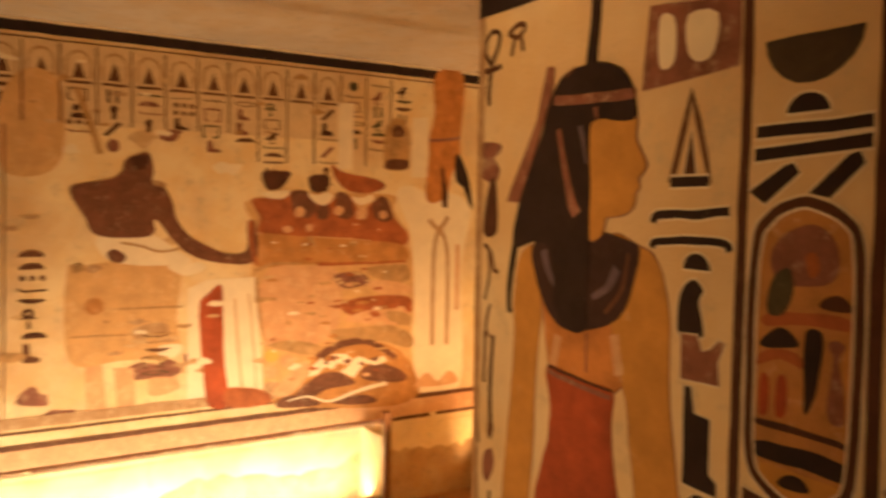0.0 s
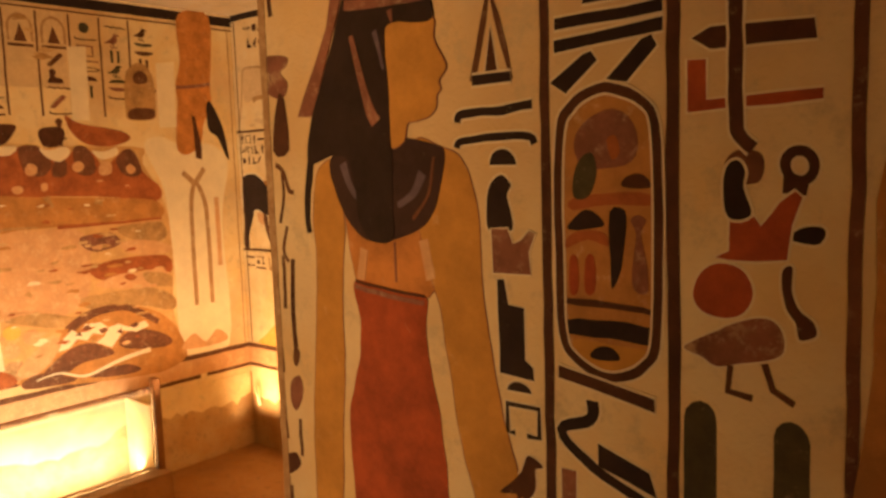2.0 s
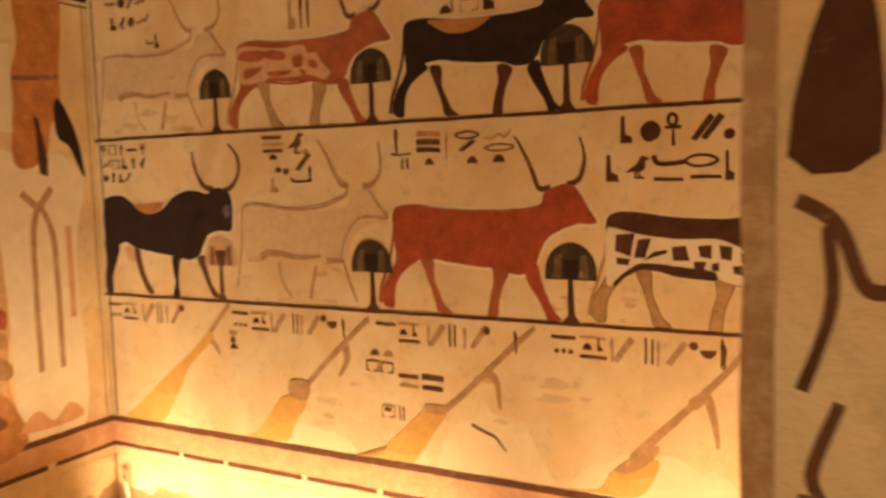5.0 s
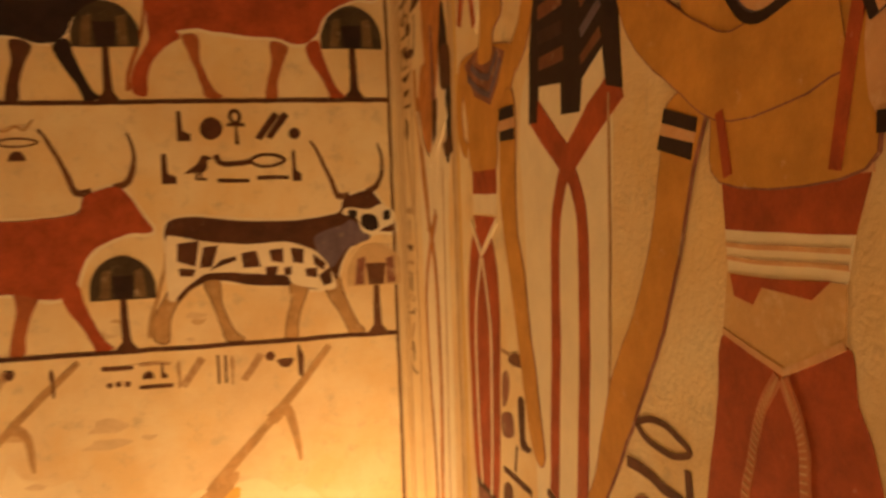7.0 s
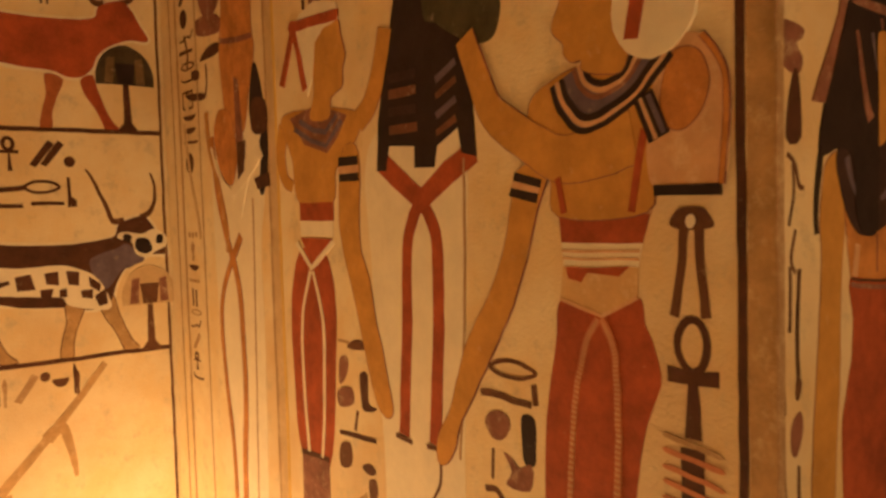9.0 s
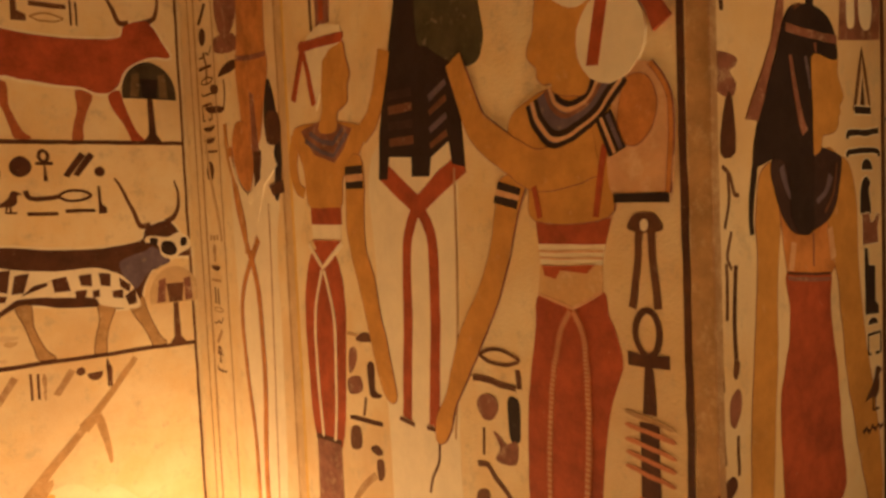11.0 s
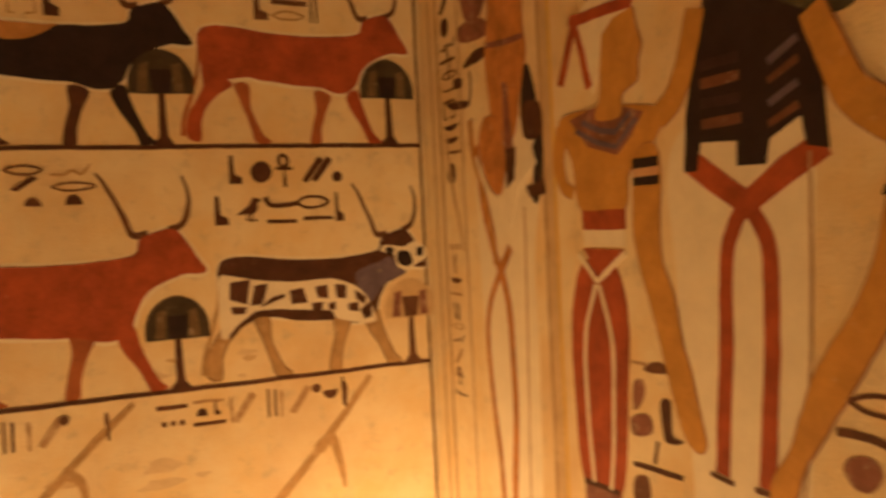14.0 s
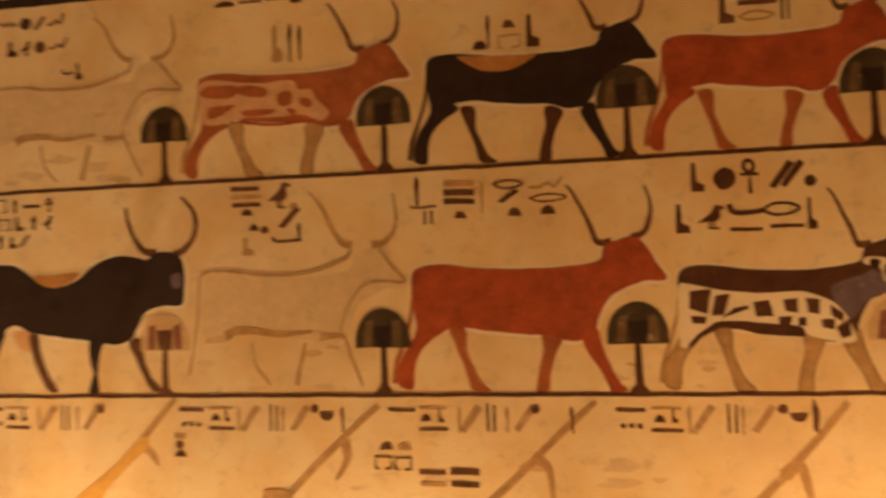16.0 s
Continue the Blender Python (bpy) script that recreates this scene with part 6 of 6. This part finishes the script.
for pts in ([(-1.147, 0.810), (-1.115, 0.870), (-1.066, 0.910), (-1.037, 0.881), (-0.992, 0.929), (-0.956, 0.896), (-0.918, 0.924), (-0.881, 0.888), (-0.914, 0.856), (-0.964, 0.870), (-0.996, 0.839), (-1.044, 0.858), (-1.088, 0.818)], [(-0.947, 0.819), (-0.902, 0.842), (-0.875, 0.887), (-0.823, 0.898), (-0.764, 0.870), (-0.669, 0.888), (-0.650, 0.853), (-0.725, 0.836), (-0.798, 0.857), (-0.832, 0.812), (-0.866, 0.778), (-0.910, 0.800)]):
    piece("flank", Drawing().poly(pts, "white", 5), calf, "pale ragged flank")
for pts in ([(-1.012, 0.910), (-0.986, 0.922), (-0.966, 0.901), (-0.994, 0.890)], [(-0.932, 0.883), (-0.894, 0.893), (-0.875, 0.872), (-0.914, 0.862)], [(-0.764, 0.877), (-0.723, 0.890), (-0.704, 0.871), (-0.738, 0.860)], [(-1.055, 0.878), (-1.024, 0.891), (-1.019, 0.867)], [(-0.837, 0.857), (-0.804, 0.870), (-0.799, 0.838)]):
    piece("spot", Drawing().poly(pts, "umbra", 7), calf)
for pts in ([(-1.231, 0.707), (-1.112, 0.799), (-0.991, 0.827), (-0.881, 0.775), (-0.863, 0.738), (-1.019, 0.729), (-1.146, 0.684)], [(-0.829, 0.791), (-0.768, 0.846), (-0.633, 0.829), (-0.516, 0.759), (-0.561, 0.721), (-0.765, 0.749)], [(-1.004, 0.648), (-0.872, 0.675), (-0.768, 0.665), (-0.716, 0.620), (-0.842, 0.619)], [(-1.320, 0.701), (-1.231, 0.718), (-1.059, 0.655), (-1.177, 0.643), (-1.317, 0.660)]):
    piece("leg", Drawing().blob(pts, "umbra", 4, 3), calf, "dark folded leg")
piece("belly", Drawing().stroke([(-1.260, 0.689), (-1.145, 0.702), (-1.022, 0.660), (-0.897, 0.685), (-0.806, 0.706), (-0.651, 0.723)], 0.006, "white", 6, 0.024), calf, "pale ragged belly")
piece("foreleg", Drawing().blob([(-1.351, 0.736), (-1.254, 0.838), (-1.138, 0.883), (-1.159, 0.793), (-1.259, 0.718)], "peach", 3, 3), calf, "pale red foreleg")
for x, y, c in ((-1.353, 0.945, "gold"), (-1.262, 0.908, "peach"), (-1.362, 0.856, "peach")):
    piece("fruit", Drawing().oval(x, y, 0.042, 0.036, c, 4, n=12), ob)
d = Drawing()
d.blob([(0.06, -0.02), (0.03, 0.5), (0.0, 0.9), (-0.10, 1.15), (0.0, 1.20), (0.15, 1.14), (0.30, 1.16), (0.42, 1.05), (0.36, 0.7), (0.36, -0.02)], "white", 0)
d.blob([(0.10, 1.13), (0.10, 1.25), (0.12, 1.38), (0.115, 1.48), (0.15, 1.62), (0.155, 1.87), (0.355, 1.87), (0.335, 1.50), (0.335, 1.38), (0.28, 1.28), (0.25, 1.16), (0.16, 1.10)], "orange", 1)
d.stroke([(0.115, 1.47), (0.22, 1.48), (0.335, 1.50)], 0.02, "meat", 2)
d.poly([(0.203, 1.32), (0.225, 1.31), (0.255, 1.14), (0.25, 1.07), (0.212, 1.08)], "brown", 3)
d.blob([(0.30, 1.36), (0.33, 1.40), (0.40, 1.26), (0.435, 1.07), (0.40, 1.12), (0.36, 1.20), (0.31, 1.24)], "black", 2)
d.stroke([(0.12, 1.0), (0.196, 0.935)], 0.03, "faint", 2, smooth=False).stroke([(0.26, 1.02), (0.196, 0.935)], 0.03, "faint", 2, smooth=False)
d.stroke([(0.190, 0.945), (0.165, 0.85), (0.158, 0.70), (0.155, 0.24)], 0.026, "faint", 2).stroke([(0.205, 0.945), (0.245, 0.85), (0.260, 0.70), (0.260, 0.24)], 0.026, "faint", 2)
d.stroke([(0.33, 0.85), (0.33, 0.45)], 0.03, "peach", 2, smooth=False)
d.blob([(0.05, 0.0), (0.12, 0.08), (0.2, 0.02), (0.28, 0.08), (0.34, 0.0)], "peach", 2)
whole("painted_figure", d, "east", -0.50, 0.68, "plain painted standing figure in a white robe", "figure painting")
line("east", -0.03, 0.64, -0.03, 2.49, 0.008, "faint", "brown upright ruling at the corner")
for v, w, c in ((0.735, 0.05, "faint"), (0.69, 0.012, "line")):
    line("east", -5.0, v, -0.62, v, w, c, "worn brown painted base line under the offerings")


def wear_patches(wall, spots, colours, seed, label, layer=-0.55, flat=0.7):
    """Irregular stains and rubbed places of the plaster."""
    rng = random.Random(seed)
    for u0, v0, u1, v1, count, size in spots:
        for i in range(count):
            r = size * rng.uniform(0.5, 1.4)
            pts = [(r * 1.5 * math.cos(a) * rng.uniform(0.55, 1.3), r * flat * math.sin(a) * rng.uniform(0.5, 1.4)) for a in (0.1, 0.8, 1.5, 2.2, 3.0, 3.8, 4.6, 5.4)]
            whole("plaster_patch", Drawing().blob(pts, rng.choice(colours), layer + 0.12 * (i % 4), 3), wall, rng.uniform(u0, u1), rng.uniform(v0, v1), label, "stain")


rng = random.Random(31)
for u0, u1, v1 in ((-2.15, -1.66, 0.74), (-1.30, -0.86, 0.90), (-0.80, -0.20, 0.80)):
    edge = [(u1 - (u1 - u0) * i / 14, 0.66 + (v1 - 0.66) * math.sin(math.pi * i / 14) ** 0.6 * rng.uniform(0.75, 1.1)) for i in range(15)]
    whole("plaster_patch", Drawing().poly([(u0, 0.64), (u1, 0.64)] + edge, "repair", -0.95), "south", 0, 0, "pale ragged plaster repair over the border", "plaster")
wear_patches("east", ((-2.6, 0.75, -1.6, 1.6, 12, 0.06), (-2.6, 1.7, -1.5, 2.1, 8, 0.04), (-1.45, 0.70, -0.65, 0.95, 12, 0.03)), ("peach", "faint", "tan", "meat", "white", "white"), 4, "worn patch of old paint on plaster")
wear_patches("east", ((-1.05, 1.05, -0.62, 1.42, 26, 0.022), (-1.42, 0.78, -0.66, 1.04, 30, 0.020), (-1.42, 1.44, -0.68, 1.66, 14, 0.016), (-1.40, 1.10, -1.1, 1.40, 7, 0.02)), ("peach", "umber", "ochre", "tan", "white", "rust"), 14, "small worn fleck of old paint", 5.0, 0.4)
wear_patches("east", ((-2.25, 0.80, -1.55, 1.25, 16, 0.026), (-2.95, 2.12, -0.95, 2.45, 26, 0.022), (-2.9, 0.8, -2.4, 2.0, 16, 0.03)), ("umber", "tan", "faint", "white"), 15, "small worn fleck of old paint", 2.5, 0.45)
wear_patches("south", ((-2.2, 1.23, -1.7, 1.4, 8, 0.03), (-2.9, 1.93, -2.4, 2.2, 8, 0.03), (-1.3, 1.22, -0.2, 1.3, 6, 0.02), (-1.9, 0.72, -0.3, 1.0, 10, 0.03), (-2.1, 1.5, -1.8, 1.65, 4, 0.03)), ("tan", "shade", "shade"), 16, "faint stain on the cream plaster", -0.75, 0.5)

# ---- glass barrier along the east wall ----
box = tagged(new("glass_barrier"), "low glass barrier with dark post over floor lights", "barrier")
box.location = (-2.72, -2.1, 0)


def solid(name, lo, hi, mat, parent, label="", bevel=0.004):
    ob = block(name, lo, hi, mat, kind="", label=label, bevel=bevel)
    ob.parent = parent
    return ob


solid("base", (-0.06, -2.3, 0.0), (0.10, 1.30, 0.17), M["floor"], box, "brown wooden base")
pane = solid("pane", (-0.004, -2.3, 0.172), (0.004, 1.268, 0.598), M["glass"], box, "clear glass sheet", 0.0)
pane.visible_shadow = False
solid("top_rail", (-0.010, -2.3, 0.600), (0.012, 1.268, 0.609), M["wood"], box, "thin dark rail")
solid("lower_rail", (-0.008, -2.3, 0.578), (-0.0045, 1.268, 0.585), M["wood"], box, "thin dark rail", 0.001)
solid("post", (-0.02, 1.27, 0.0), (0.025, 1.308, 0.645), M["wood"], box, "dark wooden post")
solid("end_board", (-0.292, 1.272, 0.0), (-0.022, 1.290, 0.50), M["plaster"], box, "pale board that closes the end")
solid("lamp_tray", (-0.20, -2.2, 0.0), (-0.10, 1.20, 0.09), M["wood"], box, "low dark tray of the floor lights")

# plaster that ends in a ragged edge over the bare stone
rng = random.Random(77)
for wall, u0, u1 in (("east", -5.35, -0.01), ("south", EAST + 0.01, -1.2)):
    d, x, low = Drawing(), u0, []
    while x < u1:
        low.append((x, 0.30 + 0.07 * noise.noise(Vector((x * 2.1, 3.0, 0))) + rng.uniform(-0.025, 0.025)))
        x += rng.uniform(0.03, 0.08)
    d.poly([(u1, 0.455), (u0, 0.455)] + low + [(u1, 0.33)], "plaster_worn", 2)
    whole("plaster_patch", d, wall, 0, 0, "ragged cream plaster edge over bare stone", "plaster")
cab = bpy.data.curves.new("cable", "CURVE")
cab.dimensions, cab.bevel_depth = "3D", 0.008
sp = cab.splines.new("BEZIER")
sp.bezier_points.add(2)
for bp, co in zip(sp.bezier_points, ((-2.965, -0.012, 0.37), (-2.93, -0.03, 0.345), (-2.925, -0.02, 0.26))):
    bp.co, bp.handle_left_type, bp.handle_right_type = co, "AUTO", "AUTO"
cable = new("cable", cab)
cab.materials.append(M["white"])
tagged(cable, "short pale cable end hanging on the dado", "cable")
